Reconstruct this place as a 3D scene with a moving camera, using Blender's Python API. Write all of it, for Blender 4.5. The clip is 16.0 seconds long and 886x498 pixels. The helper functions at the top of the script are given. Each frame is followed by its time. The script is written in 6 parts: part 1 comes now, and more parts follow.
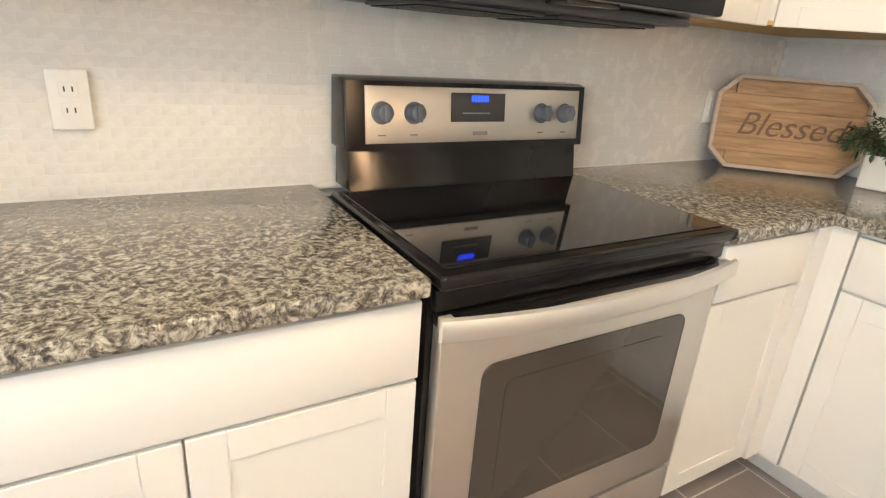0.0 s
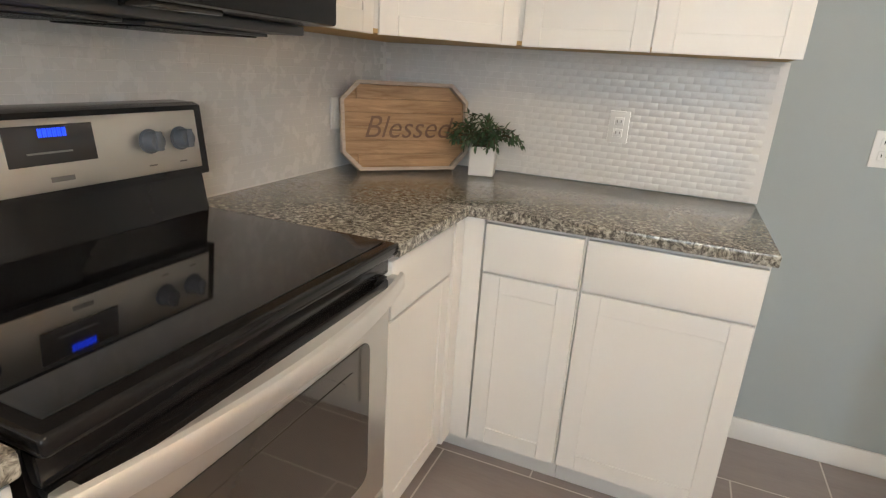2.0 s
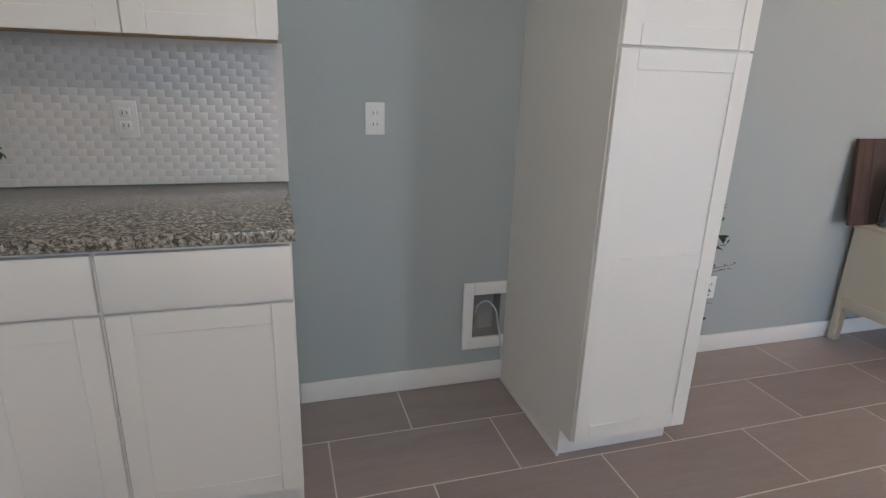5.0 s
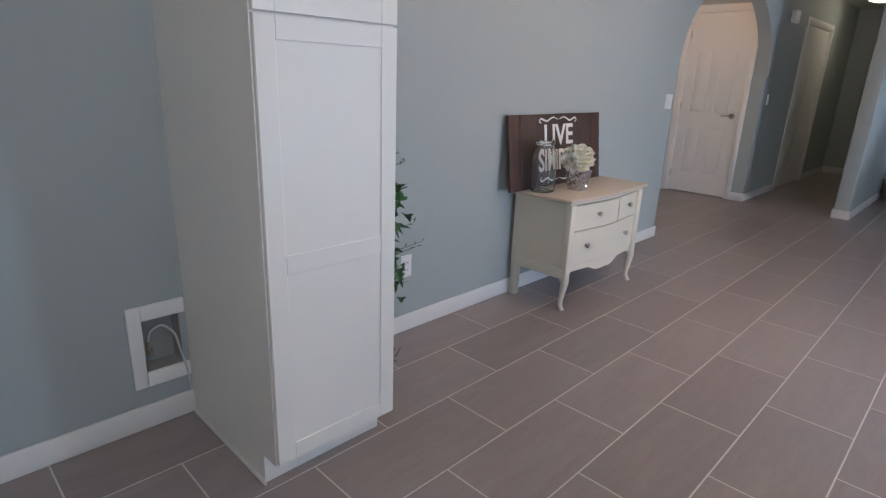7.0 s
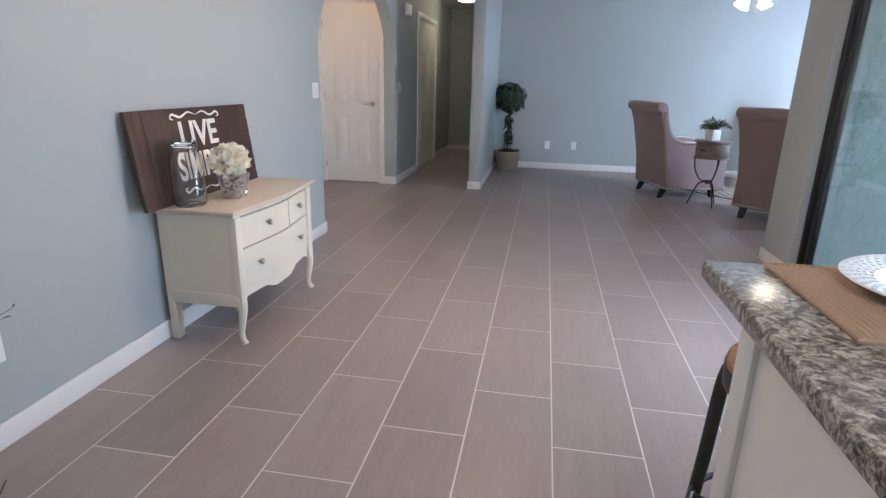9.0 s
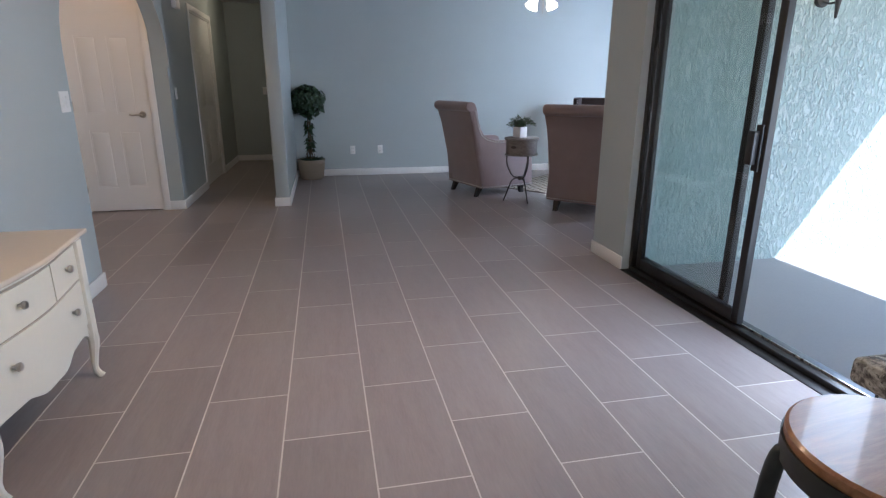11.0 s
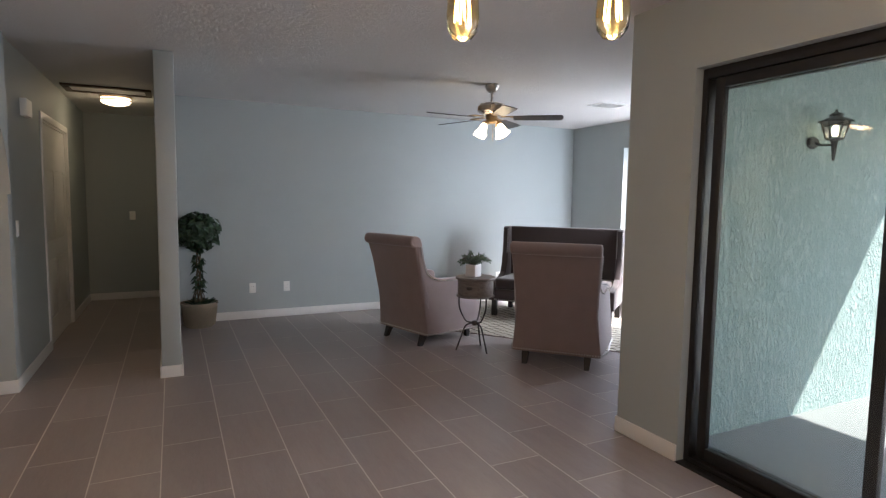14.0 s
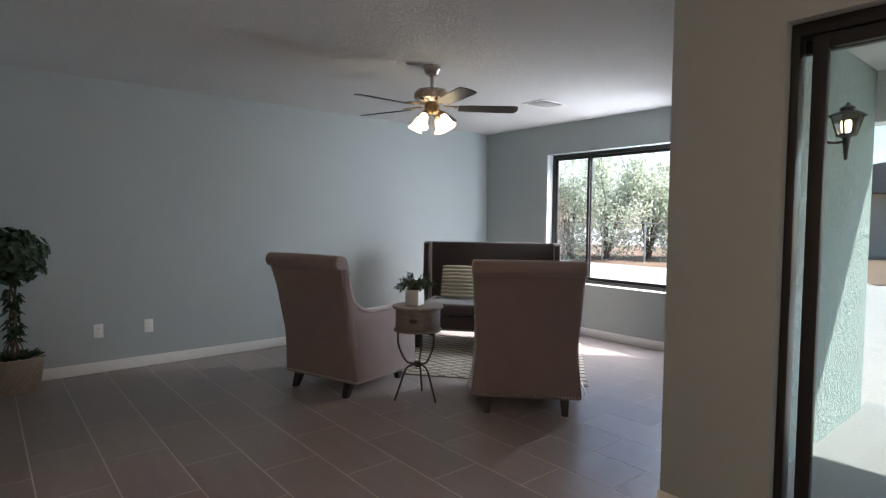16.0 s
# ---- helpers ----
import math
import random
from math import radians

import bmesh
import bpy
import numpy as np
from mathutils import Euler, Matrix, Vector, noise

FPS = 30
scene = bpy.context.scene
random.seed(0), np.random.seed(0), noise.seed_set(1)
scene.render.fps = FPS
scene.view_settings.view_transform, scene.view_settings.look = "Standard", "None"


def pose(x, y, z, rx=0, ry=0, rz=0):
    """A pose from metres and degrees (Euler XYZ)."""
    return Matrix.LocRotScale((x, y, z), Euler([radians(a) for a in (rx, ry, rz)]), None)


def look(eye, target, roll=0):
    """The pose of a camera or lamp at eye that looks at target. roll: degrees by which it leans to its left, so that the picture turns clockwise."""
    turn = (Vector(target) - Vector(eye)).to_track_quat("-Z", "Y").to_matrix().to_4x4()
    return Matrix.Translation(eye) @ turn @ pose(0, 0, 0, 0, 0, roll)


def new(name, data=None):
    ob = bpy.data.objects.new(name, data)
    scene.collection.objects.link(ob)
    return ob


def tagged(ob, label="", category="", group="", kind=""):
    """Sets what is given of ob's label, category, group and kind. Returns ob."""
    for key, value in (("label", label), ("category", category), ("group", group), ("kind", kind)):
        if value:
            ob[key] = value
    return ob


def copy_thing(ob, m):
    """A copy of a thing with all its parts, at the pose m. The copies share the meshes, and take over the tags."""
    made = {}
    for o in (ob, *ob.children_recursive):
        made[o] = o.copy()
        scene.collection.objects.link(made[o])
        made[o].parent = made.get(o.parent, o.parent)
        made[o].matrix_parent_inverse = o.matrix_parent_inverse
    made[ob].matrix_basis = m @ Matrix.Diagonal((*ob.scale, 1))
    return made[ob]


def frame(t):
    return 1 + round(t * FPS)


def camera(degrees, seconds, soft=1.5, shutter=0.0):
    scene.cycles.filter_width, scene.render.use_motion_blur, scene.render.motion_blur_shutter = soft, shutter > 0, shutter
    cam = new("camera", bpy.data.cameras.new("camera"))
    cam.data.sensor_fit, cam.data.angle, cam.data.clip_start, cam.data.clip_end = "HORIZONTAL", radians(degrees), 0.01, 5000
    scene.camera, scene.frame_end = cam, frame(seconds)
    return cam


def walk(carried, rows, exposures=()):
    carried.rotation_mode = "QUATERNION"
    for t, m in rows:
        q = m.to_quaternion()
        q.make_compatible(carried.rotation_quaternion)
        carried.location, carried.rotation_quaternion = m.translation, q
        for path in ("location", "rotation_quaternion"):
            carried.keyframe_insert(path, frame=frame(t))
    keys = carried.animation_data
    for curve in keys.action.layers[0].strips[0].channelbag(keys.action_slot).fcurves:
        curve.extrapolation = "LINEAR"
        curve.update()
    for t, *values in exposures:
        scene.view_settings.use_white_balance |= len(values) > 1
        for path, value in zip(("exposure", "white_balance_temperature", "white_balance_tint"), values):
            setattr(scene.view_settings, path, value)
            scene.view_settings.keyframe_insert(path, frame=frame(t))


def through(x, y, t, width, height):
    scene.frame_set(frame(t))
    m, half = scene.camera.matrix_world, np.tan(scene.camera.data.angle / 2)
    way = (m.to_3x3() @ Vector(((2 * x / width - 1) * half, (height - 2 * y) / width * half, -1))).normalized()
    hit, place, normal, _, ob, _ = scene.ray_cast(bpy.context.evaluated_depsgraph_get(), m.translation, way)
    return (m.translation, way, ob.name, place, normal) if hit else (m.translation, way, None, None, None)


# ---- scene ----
cam = camera(77.1, 16.0, 1.25)

PATH = [
    (0, (2.301, 1.345, 1.275), (1.329, -0.256, 0.573), 4.3),
    (0.5, (2.228, 1.297, 1.282), (1.042, -0.161, 0.599), 4.3),
    (1, (2.19, 1.262, 1.281), (0.808, -0.023, 0.621), 4.2),
    (1.5, (2.171, 1.202, 1.285), (0.553, 0.209, 0.655), 4.0),
    (2, (2.156, 1.187, 1.302), (0.395, 0.474, 0.677), 3.7),
    (2.5, (2.138, 1.176, 1.296), (0.289, 0.714, 0.691), 3.4),
    (3, (2.121, 1.19, 1.317), (0.234, 0.963, 0.696), 3.1),
    (3.5, (2.107, 1.237, 1.304), (0.204, 1.197, 0.691), 2.8),
    (4, (2.091, 1.311, 1.307), (0.193, 1.463, 0.694), 2.3),
    (4.5, (2.074, 1.376, 1.307), (0.2, 1.721, 0.7), 2.0),
    (7, (1.959, 1.671, 1.261), (0.625, 3.037, 0.666), 2.2),
    (7.5, (1.952, 1.778, 1.259), (0.755, 3.268, 0.667), 1.9),
    (8, (1.893, 1.883, 1.251), (0.855, 3.486, 0.658), 1.6),
    (8.5, (1.821, 1.966, 1.233), (1.149, 3.756, 0.646), 1.0),
    (9, (1.717, 2.059, 1.217), (1.391, 3.946, 0.639), 1.3),
    (9.5, (1.648, 2.195, 1.209), (1.536, 4.105, 0.627), 1.1),
    (10, (1.561, 2.32, 1.202), (1.635, 4.232, 0.622), 1.1),
    (10.2, (1.528, 2.368, 1.209), (1.686, 4.274, 0.624), 0.8),
    (12.5, (1.231, 3.182, 1.283), (1.817, 5.049, 0.869), 0.8),
    (13, (1.166, 3.403, 1.334), (1.816, 5.266, 1.007), 0.9),
    (13.5, (1.077, 3.641, 1.354), (1.815, 5.483, 1.108), 0.7),
    (14, (0.983, 3.902, 1.377), (1.855, 5.694, 1.203), 0.8),
    (14.5, (0.963, 4.208, 1.389), (1.962, 5.935, 1.257), 0.8),
    (15, (0.996, 4.511, 1.379), (2.088, 6.183, 1.271), 0.6),
    (15.5, (1.001, 4.809, 1.367), (2.201, 6.406, 1.262), 0.6),
    (16, (1.033, 5.124, 1.31), (2.315, 6.656, 1.203), 0.5),
]
walk(cam, [(t, look(eye, target, roll)) for t, eye, target, roll in PATH], [(0.0, 3.32, 6750, 10), (1.5, 2.95, 6600, 11), (2.5, 2.6, 6400, 11), (3.5, 2.2, 6200, 11), (4.5, 2.05, 5950, 12), (7.0, 1.9, 5380, 13), (7.5, 2.07, 5370, 13), (8.5, 2.55, 5400, 13), (9.5, 2.3, 5350, 13), (10.0, 2.25, 5350, 13), (12.5, 1.62, 5700, 13), (13.5, 1.88, 6100, 15), (14.5, 1.75, 6250, 15), (15.0, 1.62, 6350, 14), (15.5, 1.54, 6350, 14), (16.0, 1.38, 6300, 13)])

# ---- world and light ----
SUN_TO = Vector((-0.68, 0.66, -1.0)).normalized()
world = bpy.data.worlds.new("world")
scene.world = world
world.use_nodes = True
wn = world.node_tree.nodes
sky = wn.new("ShaderNodeTexSky")
sky.sky_type, sky.sun_disc = "NISHITA", False
sky.sun_elevation = math.asin(-SUN_TO.z)
sky.sun_rotation = math.atan2(-SUN_TO.x, -SUN_TO.y)
world.node_tree.links.new(sky.outputs[0], wn["Background"].inputs[0])
wn["Background"].inputs[1].default_value = 0.15
sun_data = bpy.data.lights.new("sun", "SUN")
sun_data.energy, sun_data.angle, sun_data.color = 5.0, radians(0.53), (1.0, 0.95, 0.88)
sun = new("sun", sun_data)
sun.matrix_world = Matrix.Translation((8, 2, 8)) @ SUN_TO.to_track_quat("-Z", "Y").to_matrix().to_4x4()


def bulb(name, place, watts, color, radius=0.03):
    d = bpy.data.lights.new(name, "POINT")
    d.energy, d.color, d.shadow_soft_size = watts, color, radius
    ob = new(name, d)
    ob.location = place
    return ob



def area(name, m, sx, sy, watts, color):
    d = bpy.data.lights.new(name, "AREA")
    d.shape, d.size, d.size_y, d.energy, d.color = "RECTANGLE", sx, sy, watts, color
    ob = new(name, d)
    ob.matrix_world = m
    return ob


# skylight that enters by the openings, each lamp set in its opening
SKYLIGHT = (0.84, 0.925, 1.0)
area("slider_daylight", look((3.57, 4.27, 1.05), (0, 4.5, 0.7)), 0.36, 1.85, 7.5, SKYLIGHT)
area("window_daylight", look((6.46, 7.70, 1.3), (5.0, 10.5, 0.8)), 0.48, 1.44, 22, SKYLIGHT)
# this opening is out of view and assumed; its lamp brightens the kitchen
area("kitchen_window_daylight", look((3.51, 1.55, 1.52), (0, 1.7, 0.9)), 1.15, 0.90, 2.6, SKYLIGHT)


# ---- materials ----
def nodes_of(m):
    m.use_nodes = True
    t = m.node_tree
    return t, t.nodes["Principled BSDF"]


def node(t, kind, **values):
    n = t.nodes.new(kind)
    for k, v in values.items():
        n.inputs[k.replace("_", " ")].default_value = v
    return n


def mix(t, fac, a, b, blend="MIX"):
    n = t.nodes.new("ShaderNodeMix")
    n.data_type, n.blend_type = "RGBA", blend
    for sock, v in ((n.inputs[0], fac), (n.inputs[6], a), (n.inputs[7], b)):
        if isinstance(v, bpy.types.NodeSocket):
            t.links.new(v, sock)
        else:
            sock.default_value = v if not isinstance(v, tuple) else (*v, 1)[:4]
    return n.outputs[2]


def ramp(t, fac, *stops):
    n = t.nodes.new("ShaderNodeValToRGB")
    e = n.color_ramp.elements
    while len(e) < len(stops):
        e.new(0.5)
    for k, (p, c) in enumerate(stops):
        e[k].position = p
        e[k].color = (c, c, c, 1) if isinstance(c, (int, float)) else (*c, 1)
    t.links.new(fac, n.inputs[0])
    return n.outputs[0]


def coords(t, scale=(1, 1, 1), rot=(0, 0, 0), vary=0.0):
    """Object coordinates in metres; with vary, each object's own offset."""
    tc = t.nodes.new("ShaderNodeTexCoord")
    mp = t.nodes.new("ShaderNodeMapping")
    mp.inputs["Scale"].default_value, mp.inputs["Rotation"].default_value = scale, rot
    t.links.new(tc.outputs["Object"], mp.inputs[0])
    if vary:
        oi = t.nodes.new("ShaderNodeObjectInfo")
        mul = t.nodes.new("ShaderNodeMath")
        mul.operation = "MULTIPLY"
        mul.inputs[1].default_value = vary
        t.links.new(oi.outputs["Random"], mul.inputs[0])
        t.links.new(mul.outputs[0], mp.inputs["Location"])
    return mp.outputs[0]


def noise_tex(t, vec, scale, detail=4, rough=0.55, distort=0.0):
    n = node(t, "ShaderNodeTexNoise", Scale=scale, Detail=detail, Roughness=rough, Distortion=distort)
    t.links.new(vec, n.inputs["Vector"])
    return n.outputs["Fac"]


def bump(t, b, height, strength, dist):
    n = node(t, "ShaderNodeBump", Strength=strength, Distance=dist)
    t.links.new(height, n.inputs["Height"])
    t.links.new(n.outputs[0], b.inputs["Normal"])


def paint(name, color, rough=0.5, metal=0.0, vary=0.06, scale=3.0, grain=120.0, relief=0.05, depth=0.001, coat=0.0, **extra):
    """A plain surface with faint large-scale variation, fine grain and relief."""
    m = bpy.data.materials.new(name)
    t, b = nodes_of(m)
    v = coords(t)
    big = noise_tex(t, v, scale, 3)
    fine = noise_tex(t, v, grain, 3)
    dark, light = tuple(c * (1 - vary) for c in color), tuple(min(1, c * (1 + vary)) for c in color)
    c1 = mix(t, big, dark, light)
    c2 = mix(t, ramp(t, fine, (0.3, 0.0), (0.7, 1.0)), tuple(c * (1 - vary * 0.6) for c in color), color)
    c = mix(t, 0.5, c1, c2)
    t.links.new(c, b.inputs["Base Color"])
    r = ramp(t, big, (0.25, max(0.02, rough - 0.06)), (0.75, min(1, rough + 0.06)))
    t.links.new(r, b.inputs["Roughness"])
    b.inputs["Metallic"].default_value = metal
    b.inputs["Coat Weight"].default_value = coat
    for k, val in extra.items():
        b.inputs[k.replace("_", " ")].default_value = val
    if relief:
        bump(t, b, fine, relief, depth)
    return m


def knockdown(name, color, scale, strength, depth, rough=0.75):
    """Painted plaster with a trowelled texture."""
    m = bpy.data.materials.new(name)
    t, b = nodes_of(m)
    v = coords(t)
    n1 = noise_tex(t, v, scale, 5, 0.6, 0.6)
    n2 = noise_tex(t, v, 1.3, 3)
    c = mix(t, n2, tuple(c * 0.96 for c in color), tuple(min(1, c * 1.03) for c in color))
    t.links.new(c, b.inputs["Base Color"])
    b.inputs["Roughness"].default_value = rough
    bump(t, b, ramp(t, n1, (0.45, 0.0), (0.6, 1.0)), strength, depth)
    return m


def wood(name, dark, light, along="y", rough=0.45, stretch=14.0, scale=5.0, coat=0.0, vary=3.0):
    m = bpy.data.materials.new(name)
    t, b = nodes_of(m)
    s = {"x": (1, stretch, stretch), "y": (stretch, 1, stretch), "z": (stretch, stretch, 1)}[along]
    v = coords(t, s, vary=vary)
    g = noise_tex(t, v, scale, 6, 0.6, 0.8)
    fine = noise_tex(t, v, scale * 7, 4)
    c = ramp(t, g, (0.3, dark), (0.7, light))
    c = mix(t, mix(t, 0.4, (0, 0, 0), fine), c, tuple(x * 0.7 for x in dark))
    t.links.new(c, b.inputs["Base Color"])
    b.inputs["Roughness"].default_value = rough
    b.inputs["Coat Weight"].default_value = coat
    bump(t, b, fine, 0.15, 0.001)
    return m


def metal(name, color, rough, brushed=None):
    m = bpy.data.materials.new(name)
    t, b = nodes_of(m)
    s = {None: (8, 8, 8), "x": (1.2, 300, 300), "z": (160, 160, 2), "y": (160, 2, 160)}[brushed]
    n = noise_tex(t, coords(t, s), 4.0, 4)
    t.links.new(mix(t, n, tuple(c * 0.93 for c in color), color), b.inputs["Base Color"])
    t.links.new(ramp(t, n, (0.3, rough * 0.9), (0.7, min(1, rough * 1.12))), b.inputs["Roughness"])
    b.inputs["Metallic"].default_value = 1.0
    bump(t, b, n, 0.02, 0.0003)
    return m


def glass(name, tint=(1, 1, 1), rough=0.0, ior=1.45):
    m = bpy.data.materials.new(name)
    t, b = nodes_of(m)
    b.inputs["Base Color"].default_value = (*tint, 1)
    b.inputs["Transmission Weight"].default_value = 1.0
    b.inputs["Roughness"].default_value = rough
    b.inputs["IOR"].default_value = ior
    return m


def glow(name, color, strength, base=(0.9, 0.9, 0.9)):
    m = bpy.data.materials.new(name)
    t, b = nodes_of(m)
    b.inputs["Base Color"].default_value = (*base, 1)
    b.inputs["Emission Color"].default_value = (*color, 1)
    b.inputs["Emission Strength"].default_value = strength
    return m


def floor_tile():
    m = bpy.data.materials.new("porcelain_tile")
    t, b = nodes_of(m)
    v = coords(t, (6, 0.9, 1), vary=40.0)
    g = noise_tex(t, v, 3.2, 6, 0.6, 0.5)
    fine = noise_tex(t, v, 22.0, 4, 0.6)
    oi = t.nodes.new("ShaderNodeObjectInfo")
    c = ramp(t, g, (0.25, (0.270, 0.228, 0.218)), (0.52, (0.303, 0.261, 0.251)), (0.80, (0.342, 0.299, 0.288)))
    c = mix(t, ramp(t, fine, (0.35, 0.0), (0.75, 0.34)), c, (0.39, 0.335, 0.322))
    tone = ramp(t, oi.outputs["Random"], (0.0, 0.90), (1.0, 1.06))
    c = mix(t, 1.0, c, tone, "MULTIPLY")
    t.links.new(c, b.inputs["Base Color"])
    t.links.new(ramp(t, g, (0.3, 0.295), (0.7, 0.375)), b.inputs["Roughness"])
    return m


def granite():
    m = bpy.data.materials.new("speckled_granite")
    t, b = nodes_of(m)
    v = coords(t)
    w = node(t, "ShaderNodeTexNoise", Scale=14.0, Detail=3.0)
    t.links.new(v, w.inputs["Vector"])
    vv = mix(t, 0.05, v, w.outputs["Color"], "ADD")
    blot = noise_tex(t, vv, 82.0, 5, 0.65, 0.4)
    grain = noise_tex(t, vv, 150.0, 4, 0.7)
    c = ramp(t, blot, (0.35, (0.050, 0.046, 0.042)), (0.45, (0.150, 0.136, 0.115)), (0.53, (0.32, 0.298, 0.250)), (0.66, (0.58, 0.55, 0.47)))
    c = mix(t, ramp(t, grain, (0.34, 1.0), (0.44, 0.0)), c, (0.05, 0.045, 0.04))
    c = mix(t, ramp(t, grain, (0.62, 0.0), (0.72, 0.7)), c, (0.66, 0.63, 0.57))
    t.links.new(c, b.inputs["Base Color"])
    b.inputs["Roughness"].default_value = 0.17
    b.inputs["Coat Weight"].default_value = 0.3
    b.inputs["Coat Roughness"].default_value = 0.12
    return m


def fabric(name, color, grain=500.0, patch=7.0, rough=0.9, sheen=0.4):
    m = bpy.data.materials.new(name)
    t, b = nodes_of(m)
    v = coords(t)
    p = noise_tex(t, v, patch, 4)
    f = noise_tex(t, v, grain, 2)
    c = mix(t, p, tuple(x * 0.85 for x in color), tuple(x * 1.12 for x in color))
    c = mix(t, mix(t, 0.35, (0, 0, 0), f), c, tuple(x * 0.6 for x in color))
    t.links.new(c, b.inputs["Base Color"])
    b.inputs["Roughness"].default_value = rough
    b.inputs["Sheen Weight"].default_value = sheen
    bump(t, b, f, 0.3, 0.0008)
    return m


def leafy(name, color, through=0.0, low=0.55):
    m = bpy.data.materials.new(name)
    t, b = nodes_of(m)
    g = t.nodes.new("ShaderNodeNewGeometry")
    tone = ramp(t, g.outputs["Random Per Island"], (0.0, tuple(x * low for x in color)), (0.6, color), (1.0, tuple(min(1, x * 1.5) for x in color)))
    t.links.new(tone, b.inputs["Base Color"])
    b.inputs["Roughness"].default_value = 0.5
    if through:
        tr = t.nodes.new("ShaderNodeBsdfTranslucent")
        t.links.new(tone, tr.inputs["Color"])
        mx = t.nodes.new("ShaderNodeMixShader")
        mx.inputs[0].default_value = through
        t.links.new(b.outputs[0], mx.inputs[1])
        t.links.new(tr.outputs[0], mx.inputs[2])
        t.links.new(mx.outputs[0], t.nodes["Material Output"].inputs["Surface"])
    return m


def stucco():
    """Heavy dashed stucco: raised flecks, a little taller than wide."""
    m = bpy.data.materials.new("pale_green_stucco")
    t, b = nodes_of(m)
    v = coords(t, (1, 1, 0.5))
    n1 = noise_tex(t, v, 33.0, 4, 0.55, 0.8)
    n2 = noise_tex(t, v, 110.0, 4, 0.6)
    n3 = noise_tex(t, v, 2.0, 3)
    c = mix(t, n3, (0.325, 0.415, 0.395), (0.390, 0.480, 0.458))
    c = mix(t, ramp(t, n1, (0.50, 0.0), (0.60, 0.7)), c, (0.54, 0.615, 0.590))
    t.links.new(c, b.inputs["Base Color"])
    b.inputs["Roughness"].default_value = 0.95
    h = mix(t, 0.3, ramp(t, n1, (0.44, 0.0), (0.60, 1.0)), n2)
    bump(t, b, h, 1.0, 0.016)
    return m


M = {}
M["wall"] = knockdown("blue_grey_wall_paint", (0.380, 0.421, 0.424), 26.0, 0.12, 0.002, 0.6)
M["ceiling"] = knockdown("white_knockdown_ceiling", (0.62, 0.61, 0.60), 44.0, 0.5, 0.004, 0.85)
M["trim"] = paint("white_trim_paint", (0.78, 0.77, 0.75), 0.35, vary=0.03, grain=60)
M["cabinet"] = paint("white_cabinet_paint", (0.80, 0.79, 0.76), 0.38, vary=0.03, grain=90, relief=0.03)
M["cabinet_raw"] = paint("raw_plywood_edge", (0.55, 0.36, 0.15), 0.6, vary=0.15, scale=10)
M["door"] = paint("white_door_paint", (0.80, 0.79, 0.77), 0.4, vary=0.03, grain=70)
M["grout"] = paint("pale_grout", (0.66, 0.62, 0.58), 0.85, vary=0.12, scale=2.0, grain=300, relief=0.2)
M["tile"] = floor_tile()
M["granite"] = granite()
M["stucco"] = stucco()
M["concrete"] = paint("grey_concrete", (0.31, 0.31, 0.30), 0.9, vary=0.15, scale=1.5, grain=80, relief=0.3, depth=0.002)
M["gravel"] = paint("pale_gravel", (0.46, 0.44, 0.41), 0.95, vary=0.4, scale=0.6, grain=40, relief=0.9, depth=0.02)
M["bronze"] = paint("dark_bronze_aluminium", (0.014, 0.0125, 0.012), 0.42, vary=0.2, coat=0.1)
M["pane"] = glass("window_pane")
M["tinted_pane"] = glass("tinted_patio_glass", (0.76, 0.80, 0.785))
M["black_enamel"] = paint("black_enamel", (0.012, 0.011, 0.011), 0.16, vary=0.1, relief=0, Specular_IOR_Level=0.3)
M["black_glass"] = paint("black_ceramic_glass", (0.008, 0.008, 0.009), 0.04, vary=0.1, relief=0, coat=0.5)
M["steel"] = metal("brushed_stainless_steel", (0.73, 0.70, 0.655), 0.40, "x")
# oven handle steel, coloured brighter to stand for the ceiling light it reflects
M["handle_steel"] = metal("steel_bar_painted_bright", (0.86, 0.84, 0.81), 0.5, "x")
M["nickel"] = metal("brushed_nickel", (0.55, 0.50, 0.45), 0.28)
M["plastic"] = paint("white_plastic", (0.80, 0.80, 0.78), 0.35, vary=0.02, relief=0)
M["slot"] = paint("dark_slot", (0.03, 0.03, 0.03), 0.7, relief=0)


# ---- mesh helpers ----
def finish(bm, smooth=0.6):
    bmesh.ops.recalc_face_normals(bm, faces=bm.faces[:])
    for f in bm.faces:
        f.smooth = True
    for e in bm.edges:
        if len(e.link_faces) != 2 or e.calc_face_angle(0) > smooth:
            e.smooth = False


def part(name, bm, material, parent=None, label="", kind="", category="", m=None, group=""):
    """Links a bmesh as one mesh object, under a thing or a part when parent is given."""
    finish(bm)
    me = bpy.data.meshes.new(name)
    bm.to_mesh(me)
    bm.free()
    for one in material if isinstance(material, (list, tuple)) else [material]:
        me.materials.append(M[one] if isinstance(one, str) else one)
    ob = new(name, me)
    if parent is not None:
        ob.parent = parent
    if m is not None:
        ob.matrix_basis = m
    return tagged(ob, label, category, group, kind)


def thing(name, label, category, m=None, group="", kind=""):
    ob = new(name)
    ob.empty_display_size = 0.1
    if m is not None:
        ob.matrix_basis = m
    return tagged(ob, label, category, group, kind)


